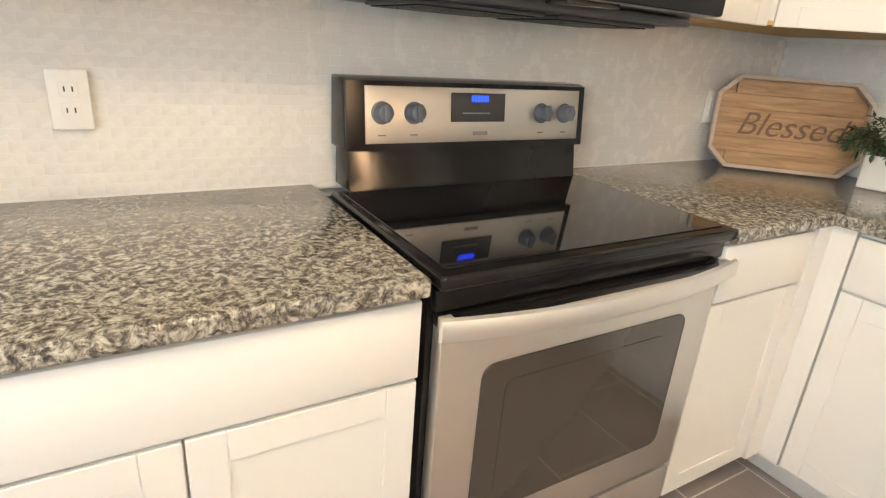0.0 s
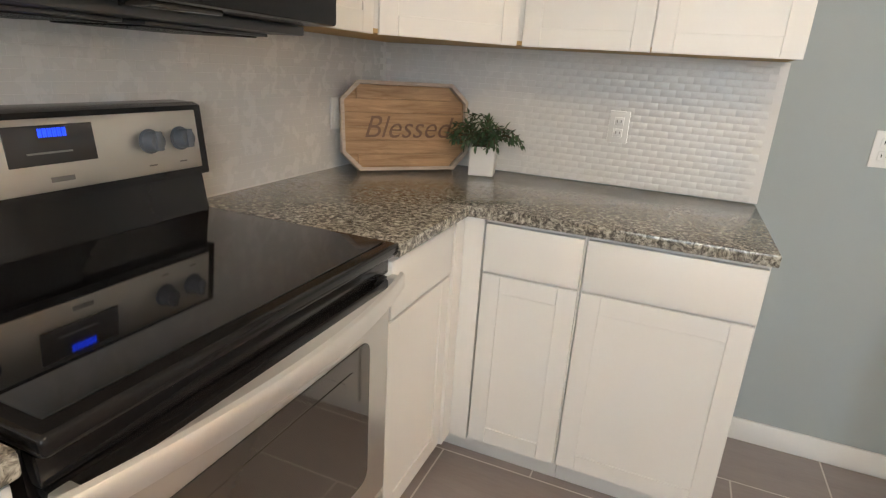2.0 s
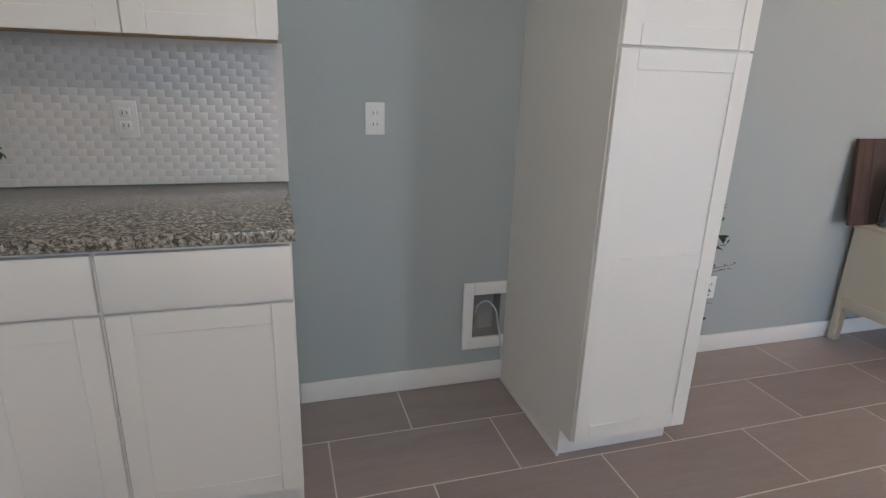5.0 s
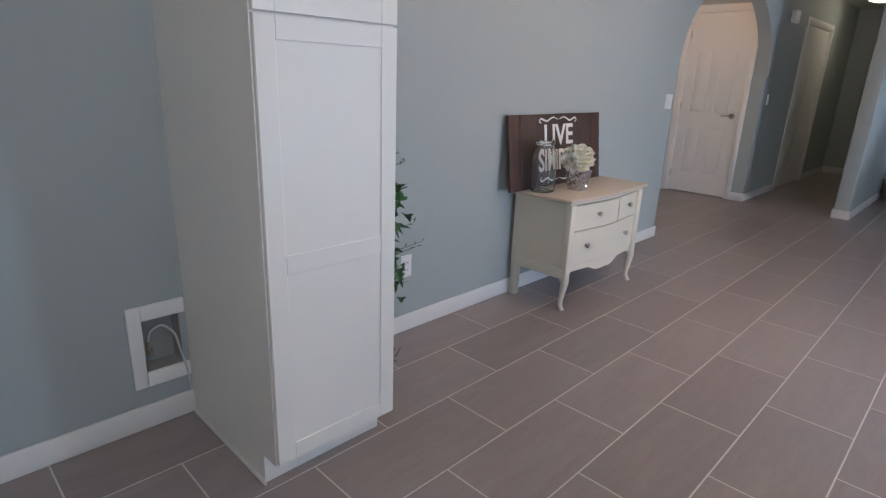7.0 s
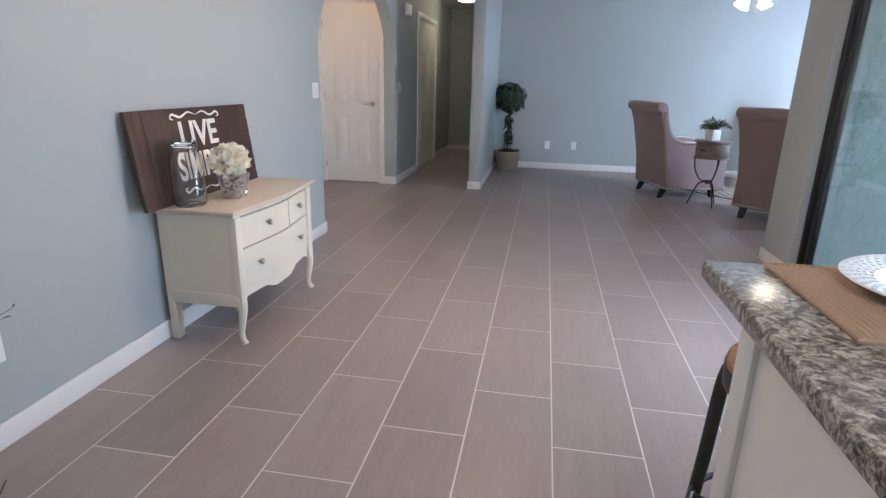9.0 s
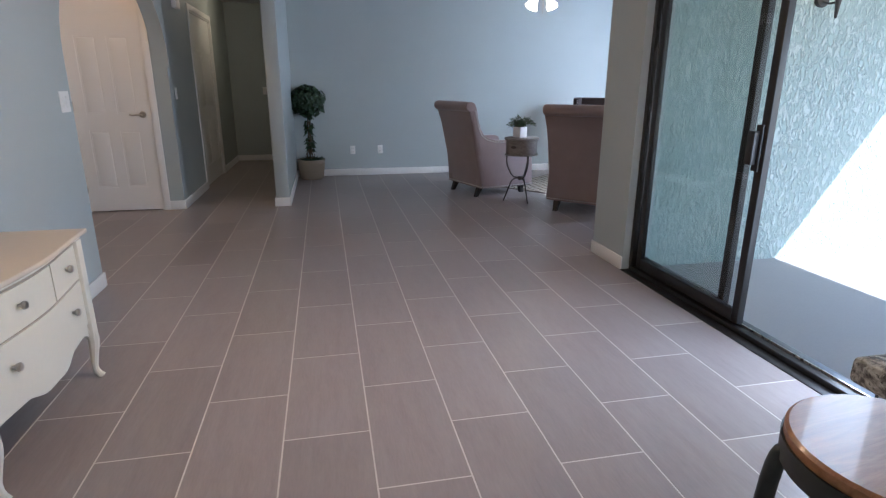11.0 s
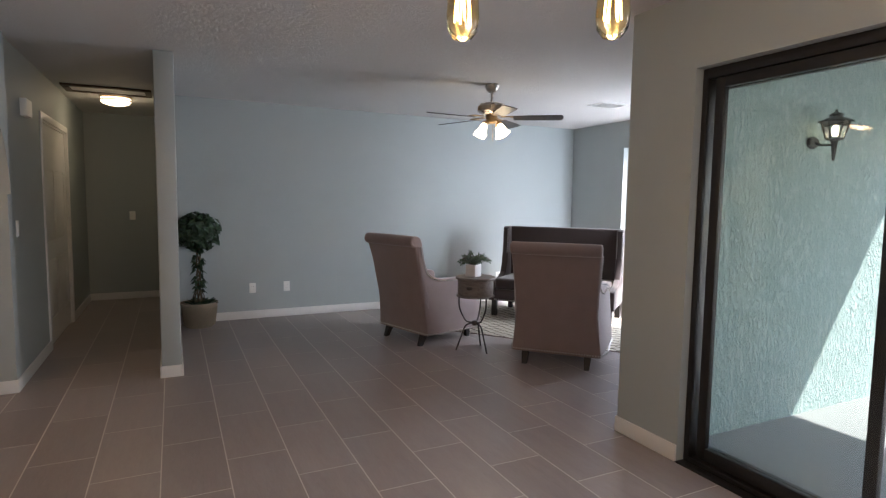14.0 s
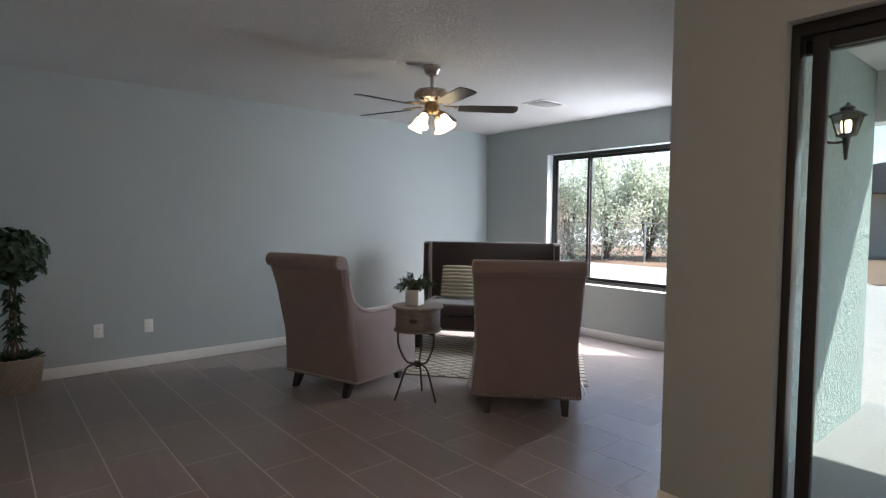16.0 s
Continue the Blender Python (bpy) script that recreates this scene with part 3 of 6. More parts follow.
# the range
def build_range():
    r = thing("electric_range", "black and stainless steel electric range with glass cooktop", "range", pose(1.480, 0, -0.008))
    hw = 0.394
    bw = 0.370
    part("body", B(-hw + 0.004, 0.03, 0.03, hw - 0.004, 0.598, 0.895, bevel=0.003), "black_enamel", r)
    part("cooktop", B(-hw, 0.10, 0.897, hw, 0.648, 0.926, bevel=0.009, seg=3), "black_enamel", r, "black enamelled cooktop rim")
    part("glass", B(-hw + 0.022, 0.125, 0.9262, hw - 0.022, 0.618, 0.9285, bevel=0.001, seg=1), "black_glass", r, "glossy black ceramic glass")
    # backguard: a raised riser, then the tilted console
    part("riser", P([(0.02, 0.926), (0.118, 0.926), (0.112, 0.955), (0.100, 1.026), (0.02, 1.026)], 2 * bw - 0.02, Matrix.Translation((-bw + 0.002, 0, 0)) @ YZ_TO_X, bevel=0.006), "black_enamel", r)
    con = part("console", P([(0.015, 1.022), (0.118, 1.022), (0.100, 1.184), (0.082, 1.190), (0.015, 1.190)], 2 * bw, Matrix.Translation((-bw - 0.008, 0, 0)) @ YZ_TO_X, bevel=0.008, seg=3), "black_enamel", r)
    # a frame of reference on the console's slope, x to the viewer's right
    slope = math.degrees(math.atan2(0.018, 0.162))
    face = Matrix.Translation((-0.008, 0.1185, 1.022)) @ pose(0, 0, 0, 0, 0, 180) @ pose(0, 0, 0, -slope, 0, 0)
    part("steel_panel", B(-bw + 0.050, -0.004, 0.018, bw - 0.028, 0.0, 0.152, bevel=0.0015), "steel", con, "brushed stainless fascia", m=face)
    part("display_window", B(-0.088, -0.0075, 0.068, 0.078, -0.004, 0.140, bevel=0.001), "display_glass", con, m=face)
    digits = bmesh.new()
    for k in range(6):
        x = -0.028 + k * 0.009
        box(digits, x, -0.0085, 0.118, x + 0.0025, -0.0076, 0.134)
        box(digits, x + 0.004, -0.0085, 0.118, x + 0.0065, -0.0076, 0.134)
        box(digits, x, -0.0085, 0.1245, x + 0.0065, -0.0076, 0.1270)
    part("digits", digits, "display", con, "lit blue clock digits", m=face)
    part("button_print", B(-0.055, -0.0082, 0.088, 0.03, -0.0076, 0.0915), "grey_print", con, m=face)
    part("badge", B(-0.02, -0.0055, 0.034, 0.025, -0.0041, 0.0435), "grey_print", con, m=face)
    for x in (-0.278, -0.192, 0.205, 0.288):
        kb = L([(0.027, 0.0), (0.027, 0.003), (0.0225, 0.005), (0.0215, 0.024), (0.018, 0.029), (0, 0.030)], 28, face @ Matrix.Translation((x, -0.004, 0.090)) @ pose(0, 0, 0, 90, 0, 0))
        knob = part("knob", kb, "knob_blue", con, "dark grey control knob")
        part("pointer", B(-0.0085, -0.042, -0.021, 0.0085, -0.036, 0.021, bevel=0.003), "knob_blue", knob, "grey grip bar", m=face @ Matrix.Translation((x, 0.003, 0.090)))
        part("print", B(-0.01, -0.0046, 0.036, 0.01, -0.0041, 0.039), "grey_print", con, m=face @ Matrix.Translation((x, 0, 0)))
    # front
    part("vent_strip", B(-hw + 0.006, 0.598, 0.850, hw - 0.006, 0.624, 0.892, bevel=0.003), "black_enamel", r)
    door = part("oven_door", B(-hw + 0.014, 0.600, 0.255, hw - 0.014, 0.636, 0.838, bevel=0.006), "steel", r, "brushed stainless oven door")
    part("door_top", B(-hw + 0.010, 0.599, 0.822, hw - 0.010, 0.638, 0.844, bevel=0.004), "black_enamel", door)
    rim = [*arc(-0.257, 0.385, 0.03, 0.03, 180, 270, 6), *arc(0.257, 0.385, 0.03, 0.03, 270, 360, 6), *arc(0.257, 0.700, 0.03, 0.03, 0, 90, 6), *arc(-0.257, 0.700, 0.03, 0.03, 90, 180, 6)]
    part("oven_window", P(rim, 0.004, Matrix.Translation((0, 0.6392, 0)) @ XZ_TO_Y, bevel=0.001, seg=1), "oven_glass", door, "smoked oven window")
    inner = [(x * 0.80, 0.54 + (z - 0.54) * 0.76) for x, z in rim]
    part("window_inner", P(inner, 0.0015, Matrix.Translation((0, 0.6408, 0)) @ XZ_TO_Y), "oven_glass", door)
    hb = bmesh.new()
    rings = []
    for k in range(25):
        x = (hw + 0.002) * (k / 12 - 1)
        out = 0.652 + 0.046 * (1 - (x / (hw + 0.002)) ** 2)
        thin = 0.012
        prof = ((0, 0.811), (thin * 0.7, 0.814), (thin, 0.820), (thin, 0.846), (thin * 0.7, 0.853), (0, 0.856))
        rings.append([hb.verts.new((x, out + dy, z)) for dy, z in prof])
    for a, b in zip(rings, rings[1:]):
        for q in range(6):
            hb.faces.new((a[q], a[(q + 1) % 6], b[(q + 1) % 6], b[q]))
    hb.faces.new(rings[0])
    hb.faces.new(rings[-1])
    for k in (-1, 1):
        box(hb, k * (hw - 0.018) - 0.013, 0.632, 0.820, k * (hw - 0.018) + 0.013, 0.656, 0.850, bevel=0.003)
    part("handle", hb, "handle_steel", door, "wide bowed stainless handle")
    part("drawer", B(-hw + 0.014, 0.600, 0.055, hw - 0.014, 0.634, 0.243, bevel=0.005), "steel", r, "stainless storage drawer")
    part("plinth", B(-hw + 0.03, 0.05, 0.0, hw - 0.03, 0.57, 0.04), "black_enamel", r)


build_range()


# wall plates
def wall_plate(m, label, kind="outlet", gangs=1):
    """An electric plate: faces -y, centred on its own origin."""
    w = 0.070 + 0.046 * (gangs - 1)
    u = thing("wall_" + kind, label, "outlet" if kind == "outlet" else "switch", m, "electric wall plates")
    part("plate", B(-w / 2, -0.006, -0.057, w / 2, 0, 0.057, bevel=0.0025), "plastic", u)
    for g in range(gangs):
        x = (g - (gangs - 1) / 2) * 0.046
        if kind == "outlet":
            for z in (-0.02, 0.02):
                soc = part("socket", B(x - 0.016, -0.0085, z - 0.0145, x + 0.016, -0.0055, z + 0.0145, bevel=0.002), "plastic", u)
                part("slot", B(x - 0.008, -0.0092, z - 0.004, x - 0.0055, -0.0084, z + 0.006), "slot", soc)
                part("slot", B(x + 0.0055, -0.0092, z - 0.004, x + 0.008, -0.0084, z + 0.006), "slot", soc)
        else:
            part("rocker", B(x - 0.0165, -0.010, -0.033, x + 0.0165, -0.0055, 0.033, bevel=0.002, m=pose(0, 0, 0, 2, 0, 0)), "plastic", u)
    return u


OL = "white duplex outlet plate on the "
wall_plate(pose(0.0170, 0.975, 1.130, 0, 0, 90), OL + "mosaic backsplash")
wall_plate(pose(2.37, 0.0170, 1.115, 0, 0, 180), OL + "mosaic backsplash")
wall_plate(pose(0.37, 0.0170, 1.115, 0, 0, 180), "white plastic switch plate on the mosaic backsplash", "switch", 2)
wall_plate(pose(0, 1.780, 1.138, 0, 0, 90), OL + "blue-grey fridge alcove wall")
wall_plate(pose(0, 3.415, 0.350, 0, 0, 90), OL + "blue-grey wall above the baseboard")
wall_plate(pose(0, 6.175, 1.130, 0, 0, 90), "white plastic triple rocker switch on the blue-grey wall", "switch", 2)
wall_plate(pose(1.783, Y_NORTH, 0.352), OL + "back wall of the living room")
wall_plate(pose(2.163, Y_NORTH, 0.354), OL + "back wall of the living room")
wall_plate(pose(5.05, Y_NORTH, 0.340), OL + "back wall behind the settee")
wall_plate(pose(X_HALL, 8.80, 1.135, 0, 0, 90), "white plastic light switch on the hall wall", "switch")
wall_plate(pose(0.50, Y_HALL, 1.12), "white plastic light switch at the end of the hall", "switch")

# water supply box in the fridge alcove
wb = thing("water_supply_box", "white plastic recessed water supply box with valve and tube", "supply box", pose(0, 0, 0))
fr = bmesh.new()
y0, y1, z0, z1 = 2.150, 2.342, 0.163, 0.470
box(fr, 0.001, y0, z0, 0.014, y0 + 0.045, z1, bevel=0.003)
box(fr, 0.001, y0 + 0.045, z1 - 0.055, 0.014, y1, z1, bevel=0.003)
box(fr, 0.001, y0 + 0.045, z0, 0.014, y1, z0 + 0.055, bevel=0.003)
part("frame", fr, "plastic", wb)
rc = bmesh.new()
ya, yb, za, zb = 2.1925, 2.3245, 0.2125, 0.4195
for q in ((-0.082, ya, za, -0.078, yb, zb), (-0.078, ya, za, 0.001, ya + 0.003, zb), (-0.078, yb - 0.003, za, 0.001, yb, zb), (-0.078, ya + 0.003, zb - 0.003, 0.001, yb - 0.003, zb), (-0.078, ya + 0.003, za, 0.001, yb - 0.003, za + 0.003)):
    box(rc, *q)
part("recess", rc, "recess_grey", wb)
part("valve", L([(0, 0), (0.012, 0), (0.012, 0.02), (0.007, 0.025), (0.007, 0.05), (0, 0.05)], 14, pose(-0.045, 2.225, 0.26)), "brass", wb)
part("tube", T(spline([(-0.045, 2.225, 0.31), (-0.035, 2.235, 0.35), (-0.02, 2.27, 0.37), (-0.005, 2.305, 0.33), (0.010, 2.315, 0.26), (0.022, 2.325, 0.20), (0.018, 2.335, 0.10)], 6), 0.004, 8), "water_pipe", wb)

# tall pantry cabinet
pn = thing("pantry_cabinet", "tall white painted shaker pantry cabinet against the blue-grey wall", "cabinet", Matrix.Translation((0.648, 2.345, 0)) @ WEST)
part("body", B(0, 0.021, 0.105, 0.452, 0.646, 2.16), "cabinet", pn)
part("toe_kick", B(0.016, 0.098, 0.0, 0.452, 0.646, 0.105), "cabinet", pn)
part("side_panel", B(0.0, 0.098, 0.0, 0.016, 0.646, 0.105), "cabinet", pn)
shaker("lower_door", pn, Matrix.Translation((0.003, 0, 0.115)), 0.446, 1.272, mids=(0.60,))
shaker("upper_door", pn, Matrix.Translation((0.003, 0, 1.394)), 0.446, 0.752)
part("shoe", B(-0.010, 0.085, 0.0, -0.001, 0.63, 0.012, bevel=0.002), "trim", pn)


# foliage
def leaf(bm, p, way, up, length, width, lobed=False):
    way = way.normalized()
    side = way.cross(up)
    side = side.normalized() if side.length > 1e-4 else way.orthogonal().normalized()
    nrm = side.cross(way)
    if lobed:
        shape = ((0, 0), (0.42, 0.02), (0.50, 0.30), (0.26, 0.42), (0.22, 0.66), (0, 1.0), (-0.22, 0.66), (-0.26, 0.42), (-0.50, 0.30), (-0.42, 0.02))
    else:
        shape = ((0, 0), (0.40, 0.30), (0.42, 0.60), (0, 1.0), (-0.42, 0.60), (-0.40, 0.30))
    vs = [bm.verts.new(p + way * (v * length) + side * (u * width) + nrm * (abs(u) * width * 0.35 - 0.25 * length * v * v)) for u, v in shape]
    n = len(vs)
    tip = n // 2
    bm.faces.new([vs[0], *vs[1:tip + 1]])
    bm.faces.new([vs[0], *vs[tip:]])


def sprig(stems, leaves, rng, base, way, length, n, size, width, droop=0.25, lobed=False, r=0.0018):
    """One stem with leaves along it."""
    p, d = Vector(base), Vector(way).normalized()
    pts = [p.copy()]
    for k in range(n):
        d = (d + Vector((rng.uniform(-0.25, 0.25), rng.uniform(-0.25, 0.25), -droop * k / n))).normalized()
        p = p + d * (length / n)
        pts.append(p.copy())
        for s in (-1, 1):
            side = d.orthogonal().normalized()
            side.rotate(Matrix.Rotation(rng.uniform(0, 6.28), 3, d))
            w = (d * 0.6 + side).normalized()
            leaf(leaves, p, w, Vector((0, 0, 1)), size * rng.uniform(0.7, 1.2), size * width * rng.uniform(0.8, 1.2), lobed)
    leaf(leaves, p, d, Vector((0, 0, 1)), size, size * width, lobed)
    tube(stems, pts, r, 5)


def potted_herb(m, label, seed, pot=0.085, pot_h=0.09, reach=0.15, group="small potted plants"):
    rng = random.Random(seed)
    u = thing("potted_plant", label, "plant", m, group)
    h = pot / 2
    pb = bmesh.new()
    box(pb, -h, -h, 0, h, h, pot_h, bevel=0.004)
    part("pot", pb, "ceramic", u, "square white ceramic pot")
    part("moss", B(-h + 0.007, -h + 0.007, pot_h, h - 0.007, h - 0.007, pot_h + 0.004, bevel=0.002), "soil", u)
    st, lv = bmesh.new(), bmesh.new()
    for k in range(40):
        a, out = rng.uniform(0, 6.283), rng.uniform(0.1, 1.0)
        base = (math.cos(a) * h * 0.6 * rng.random(), math.sin(a) * h * 0.6 * rng.random(), pot_h)
        sprig(st, lv, rng, base, (math.cos(a) * out, math.sin(a) * out, rng.uniform(0.5, 1.1)), reach * rng.uniform(0.65, 1.0), 7, 0.028, 0.42, 0.5)
    tagged(part("stems", st, "stem", u), kind="stuff")
    tagged(part("foliage", lv, "leaf_dark", u, "dense small dusty green leaves"), kind="stuff")
    return u


potted_herb(pose(0.140, 0.510, 0.916, 0, 0, 12), "small leafy green plant in a square white pot on granite", 3, 0.094, 0.108, 0.155)


# lettering as real meshes
def lettering(text, size, depth, material, parent, m, label="", shear=0.0, bold=0.0, name="lettering"):
    cu = bpy.data.curves.new(name, "FONT")
    cu.body, cu.size, cu.extrude, cu.shear, cu.offset = text, size, depth, shear, bold
    cu.align_x, cu.align_y = "CENTER", "CENTER"
    tmp = bpy.data.objects.new(name, cu)
    scene.collection.objects.link(tmp)
    bpy.context.view_layer.update()
    me = bpy.data.meshes.new_from_object(tmp.evaluated_get(bpy.context.evaluated_depsgraph_get()))
    bpy.data.objects.remove(tmp)
    me.materials.clear()
    me.materials.append(M[material])
    ob = new(name, me)
    ob.parent = parent
    ob.matrix_basis = m
    return tagged(ob, label)


# wooden tray that leans in the corner
def build_tray():
    mid = Vector((0.262, 0.252, 0.917))
    m = Matrix.Translation(mid) @ pose(0, 0, 0, 0, 0, 136.5) @ pose(0, 0, 0, -9, 0, 0)
    tray = thing("serving_tray", "octagonal wooden serving tray with script lettering leaning in the corner", "tray", m)
    w, h, c = 0.250, 0.322, 0.064

    def octo(i):
        return [(-w + c, i), (w - c, i), (w - i, c), (w - i, h - c), (w - c, h - i), (-w + c, h - i), (-w + i, h - c), (-w + i, c)]
    boards = 6
    for k in range(boards):
        za, zb = 0.012 + (h - 0.024) * k / boards, 0.012 + (h - 0.024) * (k + 1) / boards - 0.0012
        ins = 0.016 + max(0.0, c - min(za, h - zb) - 0.004)
        part("board", B(-w + ins, 0.010, za, w - ins, 0.020, zb, bevel=0.001, seg=1), "oak", tray)
    o = octo(0.0)
    part("back_panel", P([(x * 0.985, h / 2 + (z - h / 2) * 0.975) for x, z in o], 0.006, Matrix.Translation((0, 0.0265, 0)) @ XZ_TO_Y), "oak", tray)
    i2 = [(x * 0.955, h / 2 + (z - h / 2) * 0.925) for x, z in o]
    bm = bmesh.new()
    n = 8
    rings = [[bm.verts.new((x, y, z)) for x, z in ring] for ring, y in ((o, 0.022), (o, -0.014), (i2, -0.014), (i2, 0.010))]
    for a, b in zip(rings, rings[1:]):
        for k in range(n):
            bm.faces.new((a[k], a[(k + 1) % n], b[(k + 1) % n], b[k]))
    part("rim", bm, "oak_rim", tray, "pale whitewashed raised rim")
    lettering("Blessed", 0.115, 0.001, "script", tray, Matrix.Translation((0.005, 0.0088, 0.155)) @ pose(0, 0, 0, 90, 0, 0), "dark brown script lettering", 0.35, -0.0006)


build_tray()


# mosaic backsplash
def mosaic(owner, face, width, z0, z1, near, holes=()):
    """Small glazed tiles on a wall; face places x along the wall and -y outwards."""
    tw, th, gap = 0.0495, 0.0235, 0.0008
    rng = random.Random(11)
    shapes = []
    for k in range(4):
        bm = bmesh.new()
        a, b, e = (tw - gap) / 2, (th - gap) / 2, 0.0009
        tip = [rng.uniform(-0.00015, 0.00015) for _ in range(4)]
        top = [bm.verts.new((sx * (a - e), -0.0043 + tip[i] * 0.6, sz * (b - e))) for i, (sx, sz) in enumerate(((-1, -1), (1, -1), (1, 1), (-1, 1)))]
        low = [bm.verts.new((sx * a, -0.0040, sz * b)) for sx, sz in ((-1, -1), (1, -1), (1, 1), (-1, 1))]
        bm.faces.new(top)
        for i in range(4):
            j = (i + 1) % 4
            bm.faces.new((low[i], low[j], top[j], top[i]))
        finish(bm, 2.0)
        me = bpy.data.meshes.new("mosaic_tile")
        bm.to_mesh(me)
        bm.free()
        me.materials.append(M["tile_white"])
        shapes.append(me)
    spots = []
    for r in range(int((z1 - z0) / th)):
        for c in range(-1, int(width / tw) + 1):
            x = (c + (0.5 if r % 2 else 0.0)) * tw + tw / 2
            if x - tw / 2 < 0 or x + tw / 2 > width:
                continue
            spots.append((x, z0 + (r + 0.5) * th))
    spots.sort(key=lambda s: abs(s[0] - near))
    for x, z in spots[:300]:
        ob = new("mosaic_tile", rng.choice(shapes))
        ob.parent = owner
        ob.matrix_basis = face @ Matrix.Translation((x, 0, z)) @ pose(0, 0, 0, rng.uniform(-0.25, 0.25), 0, rng.uniform(-0.25, 0.25))
    vs, fs = [], []
    for x, z in spots[300:]:
        me = rng.choice(shapes)
        tm = face @ Matrix.Translation((x, 0, z)) @ pose(0, 0, 0, rng.uniform(-0.25, 0.25), 0, rng.uniform(-0.25, 0.25))
        n = len(vs)
        vs += [tuple(tm @ v.co) for v in me.vertices]
        fs += [tuple(n + i for i in p.vertices) for p in me.polygons]
    me = bpy.data.meshes.new("more_mosaic_tiles")
    me.from_pydata(vs, [], fs)
    me.materials.append(M["tile_white"])
    ob = new("more_mosaic_tiles", me)
    ob.parent = owner
    tagged(ob, kind="stuff")


def build_backsplash():
    w = structure("backsplash_west", B(0.0, 0.0, 0.917, 0.008, 1.468, UB + 0.003), "mortar", "small white glazed mosaic tiles in running bond", "backsplash")
    mosaic(w, Matrix.Translation((0.0043, 0.006, 0)) @ WEST, 1.460, 0.918, UB, 1.15)
    s = structure("backsplash_south", B(0.009, 0.0, 0.90, X_SLIDE, 0.008, 1.56), "mortar", "small white glazed mosaic tiles in running bond", "backsplash")
    mosaic(s, Matrix.Translation((X_SLIDE - 0.004, 0.0043, 0)) @ SOUTH, X_SLIDE - 0.02, 0.918, 1.46, X_SLIDE - 2.3)


# peninsula
isl = thing("peninsula", "white panelled kitchen peninsula base", "cabinet", pose(0, 0, 0))
part("body", B(2.052, 2.20, 0.0, 3.382, 2.865, 0.884), "cabinet", isl)
part("end_panel", B(2.030, 2.20, 0.002, 2.050, 2.815, 0.883, bevel=0.002), "cabinet", isl)
part("corner_post", B(2.023, 2.819, 0.002, 2.067, 2.875, 0.883, bevel=0.003), "cabinet", isl)
part("worktop", B(2.018, 2.15, 0.884, 3.382, 3.092, 0.918, bevel=0.007), "granite", None, "speckled brown and cream granite breakfast bar with overhang", category="worktop")
M["placemat"] = paint("ribbed_tan_placemat", (0.44, 0.33, 0.24), 0.9, vary=0.2, scale=9)
M["charger"] = metal("hammered_silver", (0.78, 0.80, 0.80), 0.48)
pm = thing("placemat", "tan ribbed woven placemat on the granite bar", "placemat", pose(2.340, 2.920, 0.9185, 0, 0, 0))
rb = bmesh.new()
for k in range(44):
    x = -0.215 + k * 0.010
    tube(rb, [(x, -0.15, 0.0024), (x + 0.0008 * math.sin(k), 0.0, 0.0024), (x, 0.15, 0.0024)], 0.0049, 8, flat=0.45)
part("ribs", rb, "placemat", pm)
part("hem", T([(-0.222, -0.155, 0.003), (0.222, -0.155, 0.003), (0.222, 0.155, 0.003), (-0.222, 0.155, 0.003)], 0.004, 6, closed=True), "placemat", pm)
ch = thing("charger_plate", "hammered silver charger plate on the placemat", "plate", pose(2.352, 2.950, 0.925))
part("plate", L([(0, 0.003), (0.095, 0.003), (0.112, 0.012), (0.160, 0.020), (0.163, 0.018), (0.112, 0.008), (0.095, 0), (0, 0)], 64), "charger", ch)
dm = bmesh.new()
for ring in range(5):
    for k in range(46):
        a, rad = 2 * math.pi * (k + 0.5 * (ring % 2)) / 46, 0.118 + ring * 0.0095
        bmesh.ops.create_icosphere(dm, subdivisions=1, radius=0.0046, matrix=Matrix.Translation((rad * math.cos(a), rad * math.sin(a), 0.0125 + (rad - 0.112) * 0.166)) @ Matrix.Diagonal((1, 1, 0.45, 1)))
tagged(part("hammered_dimples", dm, "charger", ch), kind="stuff")
lf = thing("leaflet", "folded white printed leaflet on the granite bar", "leaflet", pose(2.33, 2.66, 0.919, 0, 0, 4))
part("sheet", B(-0.14, -0.07, 0, 0.14, 0.07, 0.003, bevel=0.001, seg=1), "plastic", lf)
for k in range(4):
    part("print", B(-0.13, 0.045 - k * 0.02, 0.003, 0.05, 0.052 - k * 0.02, 0.0034), "slot", lf)


